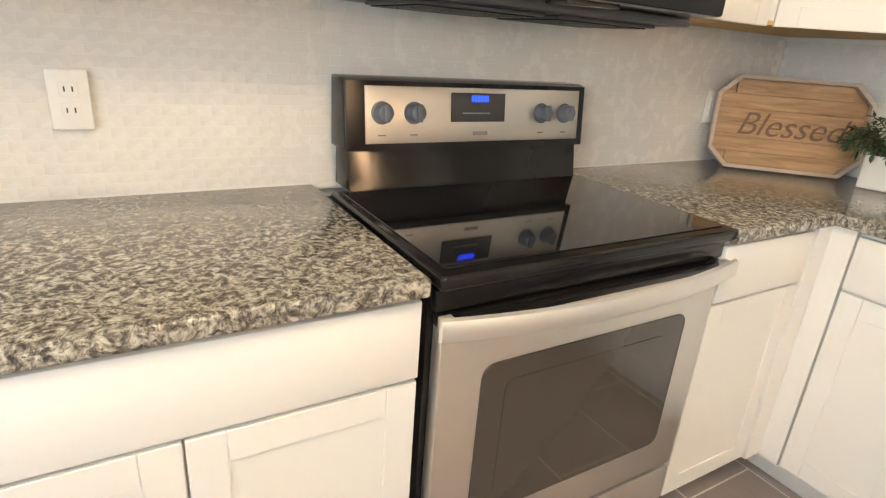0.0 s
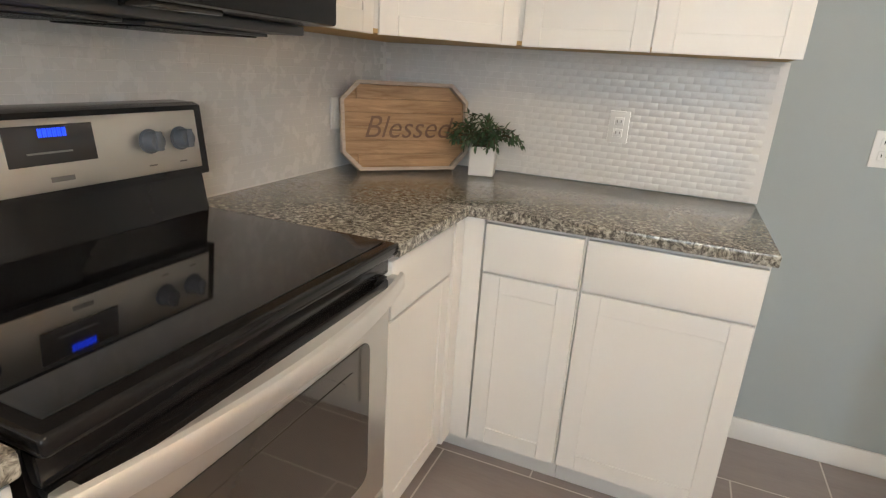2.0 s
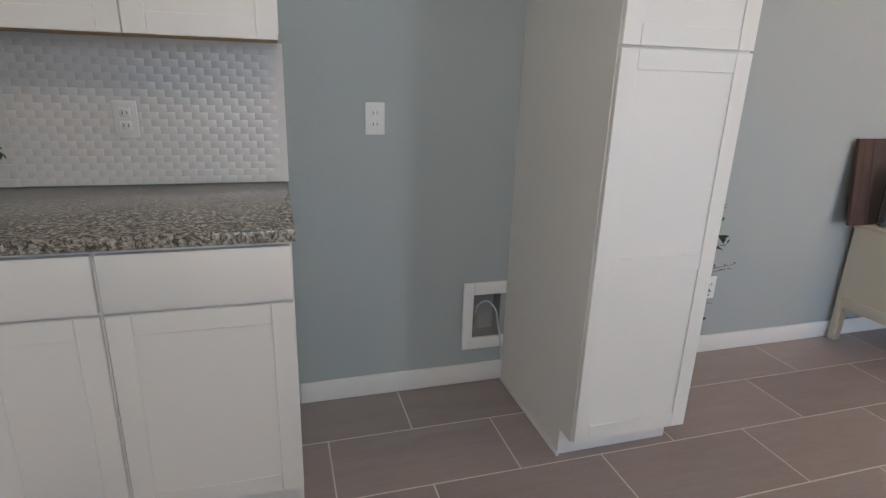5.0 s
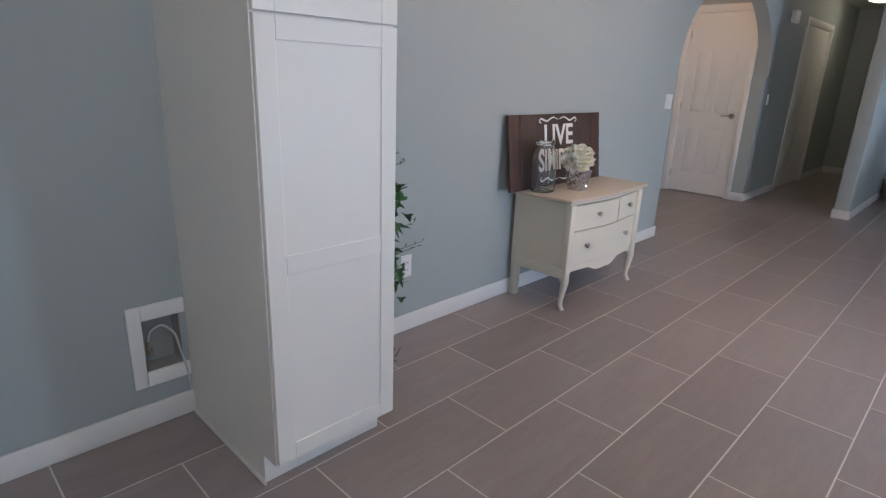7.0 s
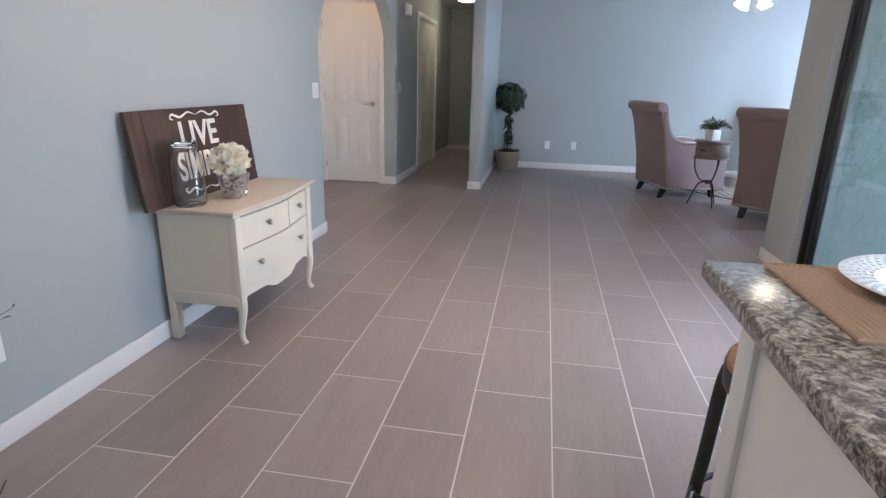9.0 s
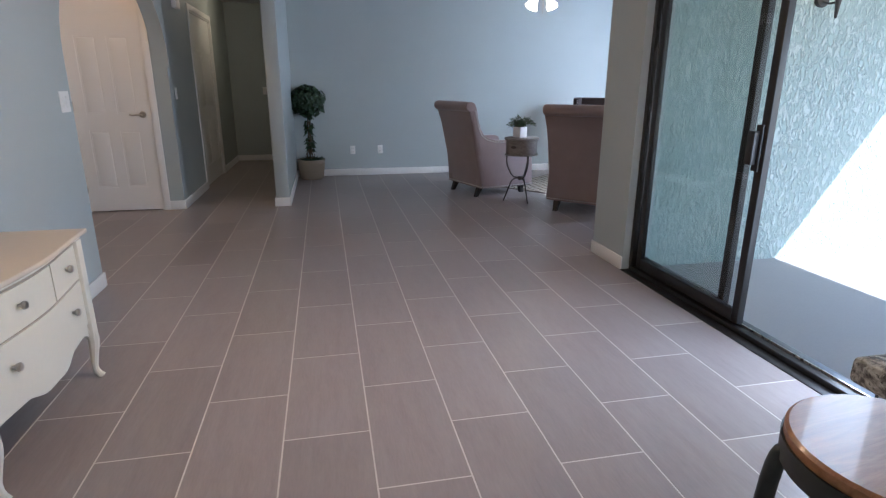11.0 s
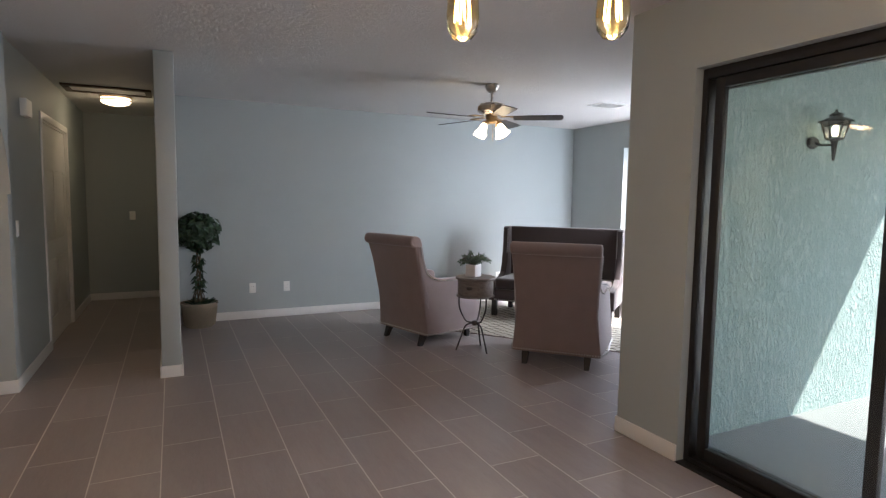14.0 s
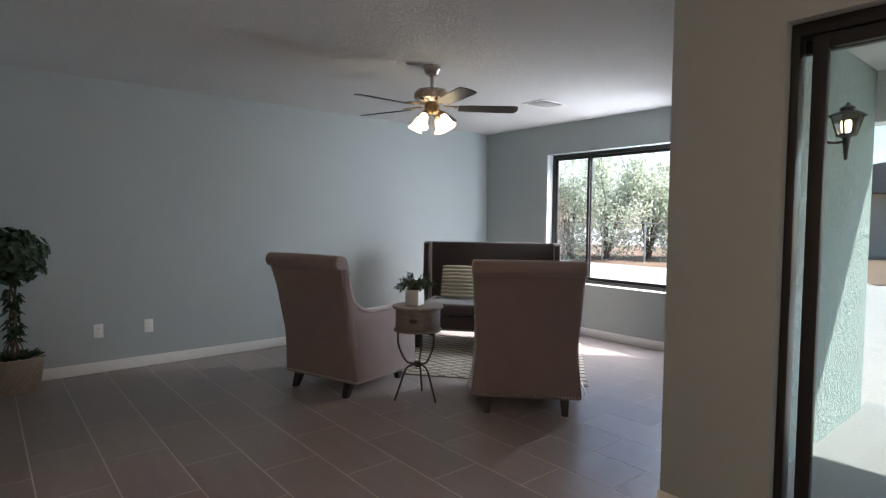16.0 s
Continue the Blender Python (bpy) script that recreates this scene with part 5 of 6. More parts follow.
def build_armchair():
    c = thing("armchair", "taupe upholstered wingback armchair with nailhead trim and dark legs", "armchair", pose(0, 0, 0), "living room armchairs")
    hw = 0.365
    taper = lambda z: 0.90 + 0.10 * min(1.0, abs(z - 0.52) / 0.48) ** 1.3

    def flare(y, z):
        """How far the arms swell out in front of the back, below their tops."""
        return 0.048 * min(1.0, max(0.0, (0.70 - z) / 0.16)) * min(1.0, max(0.0, (y + 0.36) / 0.16))

    def squeeze(bm):
        for v in bm.verts:
            v.co.x *= taper(v.co.z)
        return bm
    back = [(-0.330, 0.105), (-0.385, 0.45), (-0.455, 0.80), (-0.500, 0.955), (-0.530, 0.985), (-0.535, 1.015), (-0.510, 1.045), (-0.465, 1.050), (-0.425, 1.030), (-0.400, 0.97), (-0.335, 0.70), (-0.27, 0.42), (-0.25, 0.105)]
    bm = bmesh.new()
    prism(bm, back, 2 * hw, Matrix.Translation((-hw, 0, 0)) @ YZ_TO_X, bevel=0.018, seg=3)
    part("backrest", squeeze(bm), "chair_fabric", c, "scrolled taupe backrest")
    roll = bmesh.new()
    lathe(roll, [(0, -hw + 0.003), (0.042, -hw + 0.003), (0.052, -hw + 0.014), (0.054, 0), (0.052, hw - 0.014), (0.042, hw - 0.003), (0, hw - 0.003)], 24, Matrix.Translation((0, -0.492, 1.0)) @ pose(0, 0, 0, 0, 90, 0))
    part("top_roll", roll, "chair_fabric", c)
    curve = [(-0.405, 0.965), (-0.375, 0.86), (-0.345, 0.775), (-0.300, 0.705), (-0.235, 0.658), (-0.15, 0.635), (0.0, 0.628), (0.16, 0.632), (0.27, 0.630), (0.325, 0.610), (0.345, 0.570)]
    side = [(-0.335, 0.108), *[(y + 0.012, z) for y, z in back[1:4]], *curve, (0.350, 0.40), (0.345, 0.108)]
    for s in (-1, 1):
        bm = bmesh.new()
        x0 = hw - 0.105 if s > 0 else -hw
        prism(bm, [(max(y, -0.47), z) for y, z in side], 0.105, Matrix.Translation((x0 + s * 0.004, 0, 0)) @ YZ_TO_X, bevel=0.014, seg=3)
        squeeze(bm)
        for v in bm.verts:
            v.co.x += s * flare(v.co.y, v.co.z)
        part("arm", bm, "chair_fabric", c, "sloped wing arm")
    part("seat_base", B(-hw + 0.10, -0.27, 0.110, hw - 0.10, 0.335, 0.330, bevel=0.012), "chair_fabric", c)
    part("seat_cushion", B(-hw + 0.108, -0.27, 0.332, hw - 0.108, 0.350, 0.480, bevel=0.045, seg=4), "chair_fabric", c)
    for k, (x, y) in enumerate(((-0.26, 0.285), (0.26, 0.285), (-0.26, -0.285), (0.26, -0.285))):
        dy = -0.05 if y < 0 else 0.012
        bm = bmesh.new()
        a, b = 0.030, 0.020
        lo = [bm.verts.new((x + u * b, y + dy + v * b, 0)) for u, v in ((-1, -1), (1, -1), (1, 1), (-1, 1))]
        hi = [bm.verts.new((x + u * a, y + v * a, 0.112)) for u, v in ((-1, -1), (1, -1), (1, 1), (-1, 1))]
        bm.faces.new(lo)
        bm.faces.new(hi)
        for j in range(4):
            bm.faces.new((lo[j], lo[(j + 1) % 4], hi[(j + 1) % 4], hi[j]))
        part("leg", bm, "black_leg", c, "dark espresso tapered leg")
    nails = bmesh.new()
    for s in (-1, 1):
        nail_row(nails, [((s * ((hw + 0.005) * taper(z) + flare(y - 0.022, z - 0.016)), y - 0.022, z - 0.016), None) for y, z in curve])
        nail_row(nails, [((s * ((hw + 0.005) * taper(0.125) + flare(y, 0.125)), y, 0.125), None) for y in (-0.335, -0.28, -0.20, 0.345)])
    nail_row(nails, [((x, -0.337, 0.125), None) for x in (-hw * 0.97, hw * 0.97)])
    tagged(part("nailhead_trim", nails, "stud", c, "rows of pewter nailheads"), kind="stuff")
    return c


def facing(x, y, dx, dy, z=0.0):
    """A pose whose local +y looks along (dx, dy)."""
    return pose(x, y, z, 0, 0, math.degrees(math.atan2(-dx, dy)))


chair = build_armchair()
chair.matrix_basis = facing(4.085, 7.825, 0.73, 0.69)
copy_thing(chair, facing(3.305, 8.995, 0.955, 0.30))


# ---- settee ----
def build_settee():
    s = thing("settee", "dark brown wingback settee with nailhead trim on the patterned rug", "settee", facing(5.095, 9.235, -0.79, -0.62))
    hw, d0, d1 = 0.73, -0.30, 0.36
    part("backrest", B(-hw, d0 - 0.06, 0.20, hw, d0 + 0.07, 1.065, bevel=0.02, seg=3), "settee_fabric", s)
    for k in (-1, 1):
        wing = [(d0 + 0.06, 0.20), (d0 + 0.06, 1.065), (d0 + 0.155, 1.065), (d0 + 0.185, 1.045), (d0 + 0.20, 0.80), (d0 + 0.22, 0.62), (d0 + 0.27, 0.50), (d0 + 0.36, 0.445), (d1 - 0.03, 0.425), (d1, 0.40), (d1, 0.20)]
        bm = bmesh.new()
        prism(bm, wing, 0.075, Matrix.Translation((hw - 0.075 if k > 0 else -hw, 0, 0)) @ YZ_TO_X, bevel=0.014, seg=3)
        part("wing_arm", bm, "settee_fabric", s)
        nl = bmesh.new()
        x = k * (hw - 0.037)
        nail_row(nl, [((x - 0.028, d0 + 0.205, 0.74), None), ((x - 0.028, d0 + 0.189, 1.04), None)], 0.024)
        nail_row(nl, [((x + 0.028, d0 + 0.205, 0.74), None), ((x + 0.028, d0 + 0.189, 1.04), None)], 0.024)
        tagged(part("nailhead_trim", nl, "stud", s), kind="stuff")
    part("seat_base", B(-hw + 0.076, d0 + 0.07, 0.20, hw - 0.076, d1, 0.335, bevel=0.012), "settee_fabric", s)
    part("seat_cushion", B(-hw + 0.080, d0 + 0.075, 0.337, hw - 0.080, d1 + 0.015, 0.470, bevel=0.04, seg=4), "settee_fabric", s)
    nl = bmesh.new()
    nail_row(nl, [((-hw + 0.08, d1 + 0.003, 0.215), None), ((hw - 0.08, d1 + 0.003, 0.215), None)], 0.024)
    tagged(part("nailhead_trim", nl, "stud", s), kind="stuff")
    for x in (-hw + 0.06, hw - 0.06):
        for y in (d0, d1 - 0.06):
            part("leg", P([(-0.028, -0.028), (0.028, -0.028), (0.028, 0.028), (-0.028, 0.028)], 0.197, Matrix.Translation((x, y, 0.008))), "black_leg", s)
    return s


st = build_settee()
pil = thing("cushion", "cream ribbed throw cushion on the dark settee", "cushion", st.matrix_basis @ pose(0.32, 0.0, 0.475, 16, 0, -4))
for k in range(9):
    bm = bmesh.new()
    z = 0.03 + k * 0.038
    thick = 0.030 + 0.030 * math.sin(math.pi * (k + 0.5) / 9)
    lathe(bm, [(0, -0.195), (0.6, -0.19), (0.9, -0.15), (1.0, 0), (0.9, 0.15), (0.6, 0.19), (0, 0.195)], 16, Matrix.Translation((0, 0, z)) @ pose(0, 0, 0, 0, 90, 0) @ Matrix.Diagonal((0.024, thick, 1, 1)))
    part("rib", bm, "pillow", pil)

# ---- rug ----
rug = thing("area_rug", "cream area rug with brown wavy trellis lines", "rug", facing(4.713, 8.950, 0.79, 0.62, 0.001))
rm = bmesh.new()
box(rm, -0.97, -0.80, 0, 0.97, 0.80, 0.008, bevel=0.003)
part("rug_mat", rm, "rug", rug)
part("binding", T([(-0.972, -0.802, 0.0045), (0.972, -0.802, 0.0045), (0.972, 0.802, 0.0045), (-0.972, 0.802, 0.0045)], 0.0045, 8, closed=True), "chair_fabric", rug)

# ---- side table with a plant ----
tb = thing("side_table", "round greywashed side table with drawer on wrought iron legs", "table", facing(3.460, 8.300, -0.75, -0.66))
part("top", L([(0, 0.668), (0.176, 0.668), (0.184, 0.674), (0.184, 0.684), (0.178, 0.690), (0, 0.690)], 48), "table_grey", tb)
part("drum", L([(0, 0.520), (0.160, 0.520), (0.162, 0.524), (0.162, 0.668), (0, 0.668)], 48), "table_grey", tb)
part("bottom_rim", L([(0, 0.508), (0.172, 0.508), (0.176, 0.514), (0.172, 0.521), (0, 0.521)], 48), "table_grey", tb)
front = []
for k in range(9):
    a = radians(90 - 26 + 52 * k / 8)
    front.append((0.1655 * math.cos(a), 0.1655 * math.sin(a)))
drawer = part("drawer_front", P([*front, *[(x * 0.965, y * 0.965) for x, y in front[::-1]]], 0.115, Matrix.Translation((0, 0, 0.537)), bevel=0.0015, seg=1), "table_grey", tb)
part("bin_pull", L([(0.030, 0), (0.032, 0.004), (0.026, 0.014), (0, 0.018)], 16, Matrix.Translation((0, 0.163, 0.600)) @ pose(0, 0, 0, -90, 0, 0) @ Matrix.Diagonal((1, 0.55, 1, 1))), "table_iron", drawer, "dark metal bin pull")
for k in range(3):
    a = radians(30 + 120 * k)
    c, q = math.cos(a), math.sin(a)
    part("leg", T(spline([(0.150 * c, 0.150 * q, 0.510), (0.143 * c, 0.143 * q, 0.40), (0.085 * c, 0.085 * q, 0.285), (0.022 * c, 0.022 * q, 0.262), (0.085 * c, 0.085 * q, 0.235), (0.132 * c, 0.132 * q, 0.12), (0.172 * c, 0.172 * q, 0.007)], 6), 0.0072, 8), "table_iron", tb)
part("collar", L([(0, 0.235), (0.020, 0.238), (0.028, 0.250), (0.028, 0.268), (0.020, 0.280), (0, 0.283)], 20), "table_iron", tb)
potted_herb(pose(3.445, 8.320, 0.6905, 0, 0, 28), "leafy green plant in a square white pot on side table", 8, 0.105, 0.110, 0.16)


# ---- topiary ----
def build_topiary():
    rng = random.Random(33)
    u = thing("topiary", "round ivy topiary with twisted stem in a woven basket pot", "plant", pose(1.215, 10.303, 0) @ Matrix.Diagonal((1.13, 1.13, 1.04, 1)))
    prof = [(0, 0.0), (0.118, 0.0), (0.128, 0.012), (0.150, 0.20), (0.158, 0.225), (0.163, 0.245), (0.150, 0.250), (0.142, 0.225), (0, 0.215)]
    bm = bmesh.new()
    lathe(bm, prof, 48)
    for v in bm.verts:
        if 0.02 < v.co.z < 0.24:
            a = math.atan2(v.co.y, v.co.x)
            s = 1 + 0.012 * math.cos(a * 24)
            v.co.x, v.co.y = v.co.x * s, v.co.y * s
    part("basket", bm, "basket", u, "woven straw basket pot")
    weave = bmesh.new()
    for row in range(9):
        z = 0.03 + row * 0.021
        r = 0.130 + (z - 0.012) * 0.117 + 0.002
        for k in range(26):
            a = 2 * math.pi * (k + row * 0.5) / 26
            tube(weave, [(r * math.cos(a - 0.10), r * math.sin(a - 0.10), z - 0.009), (1.018 * r * math.cos(a), 1.018 * r * math.sin(a), z), (r * math.cos(a + 0.10), r * math.sin(a + 0.10), z + 0.009)], 0.0042, 5)
    tagged(part("weave", weave, "basket", u), kind="stuff")
    part("rim", T([(0.158 * math.cos(2 * math.pi * k / 48), 0.158 * math.sin(2 * math.pi * k / 48), 0.245 + 0.002 * (k % 2)) for k in range(48)], 0.0085, 8, closed=True), "basket", u)
    st, lv = bmesh.new(), bmesh.new()
    for k in range(3):
        tube(st, [(0.016 * math.cos(k * 2.1 + z * 14), 0.016 * math.sin(k * 2.1 + z * 14), z) for z in [0.21 + 0.025 * j for j in range(26)]], 0.0075, 7)
    for k in range(6):
        a = rng.uniform(0, 6.28)
        tube(st, spline([(0.02 * math.cos(a), 0.02 * math.sin(a), 0.24), (0.06 * math.cos(a), 0.06 * math.sin(a), 0.30), (0.015 * math.cos(a), 0.015 * math.sin(a), 0.40)], 4), 0.004, 5)
    for k in range(620):
        d = Vector((rng.gauss(0, 1), rng.gauss(0, 1), rng.gauss(0, 1))).normalized()
        rad = 0.185 * (rng.uniform(0.72, 1.06) if k % 3 else rng.uniform(0.4, 0.8))
        p = Vector((0, 0, 0.985)) + Vector((d.x * rad * 1.06, d.y * rad * 1.06, d.z * rad))
        w = (d.orthogonal().normalized() + Vector((0, 0, -0.7)) + d * 0.3)
        w.rotate(Matrix.Rotation(rng.uniform(-1.2, 1.2), 3, d))
        leaf(lv, p, w, d, rng.uniform(0.045, 0.075), rng.uniform(0.04, 0.065), True)
    for k in range(70):
        a, z = rng.uniform(0, 6.28), rng.uniform(0.36, 0.80)
        p = Vector((0.025 * math.cos(a), 0.025 * math.sin(a), z))
        leaf(lv, p, Vector((math.cos(a), math.sin(a), -0.5)), Vector((0, 0, 1)), rng.uniform(0.045, 0.075), 0.05, True)
    for k in range(60):
        a, r = rng.uniform(0, 6.28), rng.uniform(0.02, 0.13)
        leaf(lv, Vector((r * math.cos(a), r * math.sin(a), 0.23)), Vector((math.cos(a), math.sin(a), rng.uniform(0.4, 1.5))), Vector((0, 0, 1)), rng.uniform(0.05, 0.08), 0.05, True)
    part("stem", st, "stem", u)
    part("foliage", lv, "leaf_topiary", u, "dense dark green ivy leaves")


build_topiary()


# ---- ceiling fan ----
def build_fan():
    x, y = 3.645, 8.39
    f = thing("ceiling_fan", "brushed nickel ceiling fan with dark blades and lit glass shades", "ceiling fan", pose(x, y, 0))
    part("canopy", L([(0, H), (0.066, H), (0.066, 2.425), (0.052, 2.385), (0.030, 2.368), (0, 2.365)], 32), "nickel", f)
    part("downrod", L([(0.0125, 2.37), (0.0125, 2.285), (0.022, 2.280), (0.022, 2.268)], 16), "nickel", f)
    part("motor", L([(0, 2.272), (0.075, 2.272), (0.112, 2.262), (0.126, 2.245), (0.126, 2.195), (0.112, 2.180), (0.070, 2.166), (0, 2.162)], 40), "nickel", f)
    band = bmesh.new()
    for k in range(44):
        a = 2 * math.pi * k / 44
        for j in range(3):
            bmesh.ops.create_icosphere(band, subdivisions=1, radius=0.0055, matrix=Matrix.Translation((0.126 * math.cos(a + 0.07 * (j % 2)), 0.126 * math.sin(a + 0.07 * (j % 2)), 2.207 + j * 0.013)))
    tagged(part("pierced_band", band, "antique", f, "pierced decorative band"), kind="stuff")
    part("switch_housing", L([(0, 2.166), (0.052, 2.166), (0.056, 2.150), (0.050, 2.105), (0.036, 2.085), (0, 2.082)], 28), "antique", f)
    for k in range(5):
        ang = -35 + 72 * k
        m = pose(0, 0, 2.150, 0, 0, ang)
        iron = bmesh.new()
        box(iron, 0.085, -0.018, -0.006, 0.200, 0.018, 0.002, bevel=0.003)
        box(iron, 0.170, -0.040, -0.010, 0.235, 0.040, -0.004, bevel=0.003)
        part("blade_iron", iron, "antique", f, "antique brass blade bracket", m=m)
        out = [(0.20, -0.050), (0.30, -0.058), (0.60, -0.066), (0.635, -0.060), (0.648, -0.025), (0.648, 0.025), (0.635, 0.060), (0.60, 0.066), (0.30, 0.058), (0.20, 0.050)]
        part("blade", P(out, 0.006, m @ pose(0, 0, -0.017, -11, 0, 0), bevel=0.001, seg=1), "blade", f, "dark walnut blade")
    for k in range(4):
        a = radians(20 + 90 * k)
        c, q = math.cos(a), math.sin(a)
        arm = part("lamp_arm", T(spline([(0.030 * c, 0.030 * q, 2.110), (0.065 * c, 0.065 * q, 2.112), (0.088 * c, 0.088 * q, 2.088)], 5), 0.008, 8), "antique", f)
        part("socket", L([(0, 0.012), (0.021, 0.010), (0.024, -0.012), (0.020, -0.018)], 18, Matrix.Translation((0.090 * c, 0.090 * q, 2.085)) @ pose(0, 0, 0, 0, 0, math.degrees(a)) @ pose(0, 0, 0, 0, -30, 0)), "antique", arm)
        sh = bmesh.new()
        lathe(sh, [(0.020, -0.012), (0.030, -0.030), (0.036, -0.060), (0.042, -0.090), (0.058, -0.118), (0.054, -0.116), (0.039, -0.090), (0.033, -0.060), (0.027, -0.030), (0.017, -0.014)], 24, Matrix.Translation((0.090 * c, 0.090 * q, 2.085)) @ pose(0, 0, 0, 0, 0, math.degrees(a)) @ pose(0, 0, 0, 0, -30, 0))
        part("shade", sh, "frost", arm, "frosted lit tulip shade")
    part("pull_chain", T([(0.02, 0.01, 2.085), (0.02, 0.01, 1.93)], 0.0015, 5), "antique", f)
    bulb("fan_lamp", (x, y, 1.93), 0.6, (1.0, 0.78, 0.48), 0.06)


build_fan()

# ceiling vent
cv = thing("ceiling_vent", "white metal ceiling air register", "vent", pose(5.29, 8.69, 0, 0, 0, 0))
vf = bmesh.new()
for a in ((-0.18, -0.13, -0.15, 0.13), (0.15, -0.13, 0.18, 0.13), (-0.15, -0.13, 0.15, -0.10), (-0.15, 0.10, 0.15, 0.13)):
    box(vf, a[0], a[1], H - 0.008, a[2], a[3], H - 0.0005, bevel=0.002)
part("frame", vf, "trim", cv)
part("backing", B(-0.15, -0.10, H - 0.002, 0.15, 0.10, H - 0.0005), "slot", cv)
for k in range(7):
    part("slat", B(-0.149, -0.012, -0.0008, 0.149, 0.012, 0.0008, m=Matrix.Translation((0, -0.085 + k * 0.028, H - 0.009)) @ pose(0, 0, 0, 38, 0, 0)), "trim", cv)


# ---- chandelier over the dining space ----
def build_chandelier():
    x, y = 1.545, 4.690
    c = thing("chandelier", "bronze chandelier with lit amber filament bulbs", "chandelier", pose(x, y, 0))
    part("canopy", L([(0, H), (0.062, H), (0.062, 2.425), (0.045, 2.412), (0, 2.410)], 28), "bronze", c)
    part("rod", L([(0.007, 2.415), (0.007, 1.950)], 10), "bronze", c)
    part("hub", L([(0, 1.960), (0.024, 1.955), (0.030, 1.935), (0.024, 1.910), (0, 1.905)], 20), "bronze", c)
    for k in range(4):
        a = radians(14 + 90 * k)
        q, s = math.cos(a), math.sin(a)
        arm = part("arm", T(spline([(0.02 * q, 0.02 * s, 1.933), (0.10 * q, 0.10 * s, 1.950), (0.192 * q, 0.192 * s, 1.930), (0.200 * q, 0.200 * s, 1.890)], 5), 0.006, 8), "bronze", c)
        m = pose(0.200 * q, 0.200 * s, 0)
        part("socket", L([(0, 1.893), (0.017, 1.890), (0.020, 1.850), (0.016, 1.835), (0, 1.833)], 18, m), "bronze", arm)
        bl = part("bulb", L([(0.013, 1.837), (0.015, 1.825), (0.024, 1.800), (0.030, 1.765), (0.032, 1.730), (0.029, 1.703), (0.018, 1.689), (0, 1.685)], 24, m), "amber", arm, "amber glass filament bulb")
        bl.visible_shadow = False
        fil = bmesh.new()
        for j in range(6):
            b = 2 * math.pi * j / 6
            tube(fil, [(0.006 * math.cos(b), 0.006 * math.sin(b), 1.810), (0.011 * math.cos(b + 0.3), 0.011 * math.sin(b + 0.3), 1.720)], 0.0013, 5)
        part("filament", fil, "filament", arm, "glowing filament", m=m)
    bulb("chandelier_lamp", (x, y, 1.665), 8.0, (1.0, 0.63, 0.35), 0.10)


build_chandelier()


# ---- doors ----
def casing(name_at, w, h, label, m):
    """White trim round an opening w wide and h high; faces -y."""
    bm = bmesh.new()
    box(bm, -0.062, -0.014, 0, 0, 0, h + 0.062, bevel=0.003)
    box(bm, w, -0.014, 0, w + 0.062, 0, h + 0.062, bevel=0.003)
    box(bm, 0, -0.014, h, w, 0, h + 0.062, bevel=0.003)
    for a in ((0, 0, 0, 0.016, 0.11, h), (w - 0.016, 0, 0, w, 0.11, h), (0.016, 0, h - 0.016, w - 0.016, 0.11, h)):
        box(bm, *a)
    ob = structure("door_casing", bm, "door", label, "trim")
    ob.matrix_basis = m
    return ob


def panel_door(name, w, h, m, label, handle=True, hinge_left=True):
    """A moulded four-panel door leaf; faces -y."""
    u = thing(name, label, "door", m, "", "structure")
    bm = bmesh.new()
    box(bm, 0, 0.006, 0.010, w, 0.035, h, bevel=0.001, seg=1)
    st = 0.105
    mid = 0.90
    rows = ((0.24, mid - 0.11), (mid + 0.05, h - 0.40))
    cols = ((st, w / 2 - 0.045), (w / 2 + 0.045, w - st))
    xs = [0, cols[0][0], cols[0][1], cols[1][0], cols[1][1], w]
    zs = [0.010, rows[0][0], rows[0][1], rows[1][0], rows[1][1], h]
    for i in range(5):
        for j in range(5):
            if i in (1, 3) and j in (1, 3):
                continue
            box(bm, xs[i], 0, zs[j], xs[i + 1], 0.006, zs[j + 1])
    bmesh.ops.remove_doubles(bm, verts=bm.verts[:], dist=1e-5)
    leaf_ob = part("leaf", bm, "door", u)
    for a, b in cols:
        for za, zb in rows:
            pb = bmesh.new()
            box(pb, a + 0.016, 0.0005, za + 0.016, b - 0.016, 0.010, zb - 0.016, bevel=0.006, seg=2)
            part("raised_panel", pb, "door", leaf_ob)
    if handle:
        hx = w - 0.065 if hinge_left else 0.065
        hd = part("lever_handle", L([(0.032, 0), (0.032, 0.006), (0.028, 0.011), (0, 0.012)], 24, Matrix.Translation((hx, 0, 0.94)) @ pose(0, 0, 0, 90, 0, 0)), "nickel", u, "brushed nickel lever handle")
        sgn = -1 if hinge_left else 1
        part("lever", T(spline([(hx, -0.008, 0.94), (hx, -0.045, 0.94), (hx + sgn * 0.03, -0.052, 0.942), (hx + sgn * 0.075, -0.050, 0.936), (hx + sgn * 0.105, -0.048, 0.944)], 5), 0.0075, 8), "nickel", hd)
        for z in (0.22, 1.02, 1.82):
            part("hinge", L([(0.006, z - 0.045), (0.006, z + 0.045)], 8, Matrix.Translation((0.003 if hinge_left else w - 0.003, -0.004, 0)), True), "nickel", u)
    return u


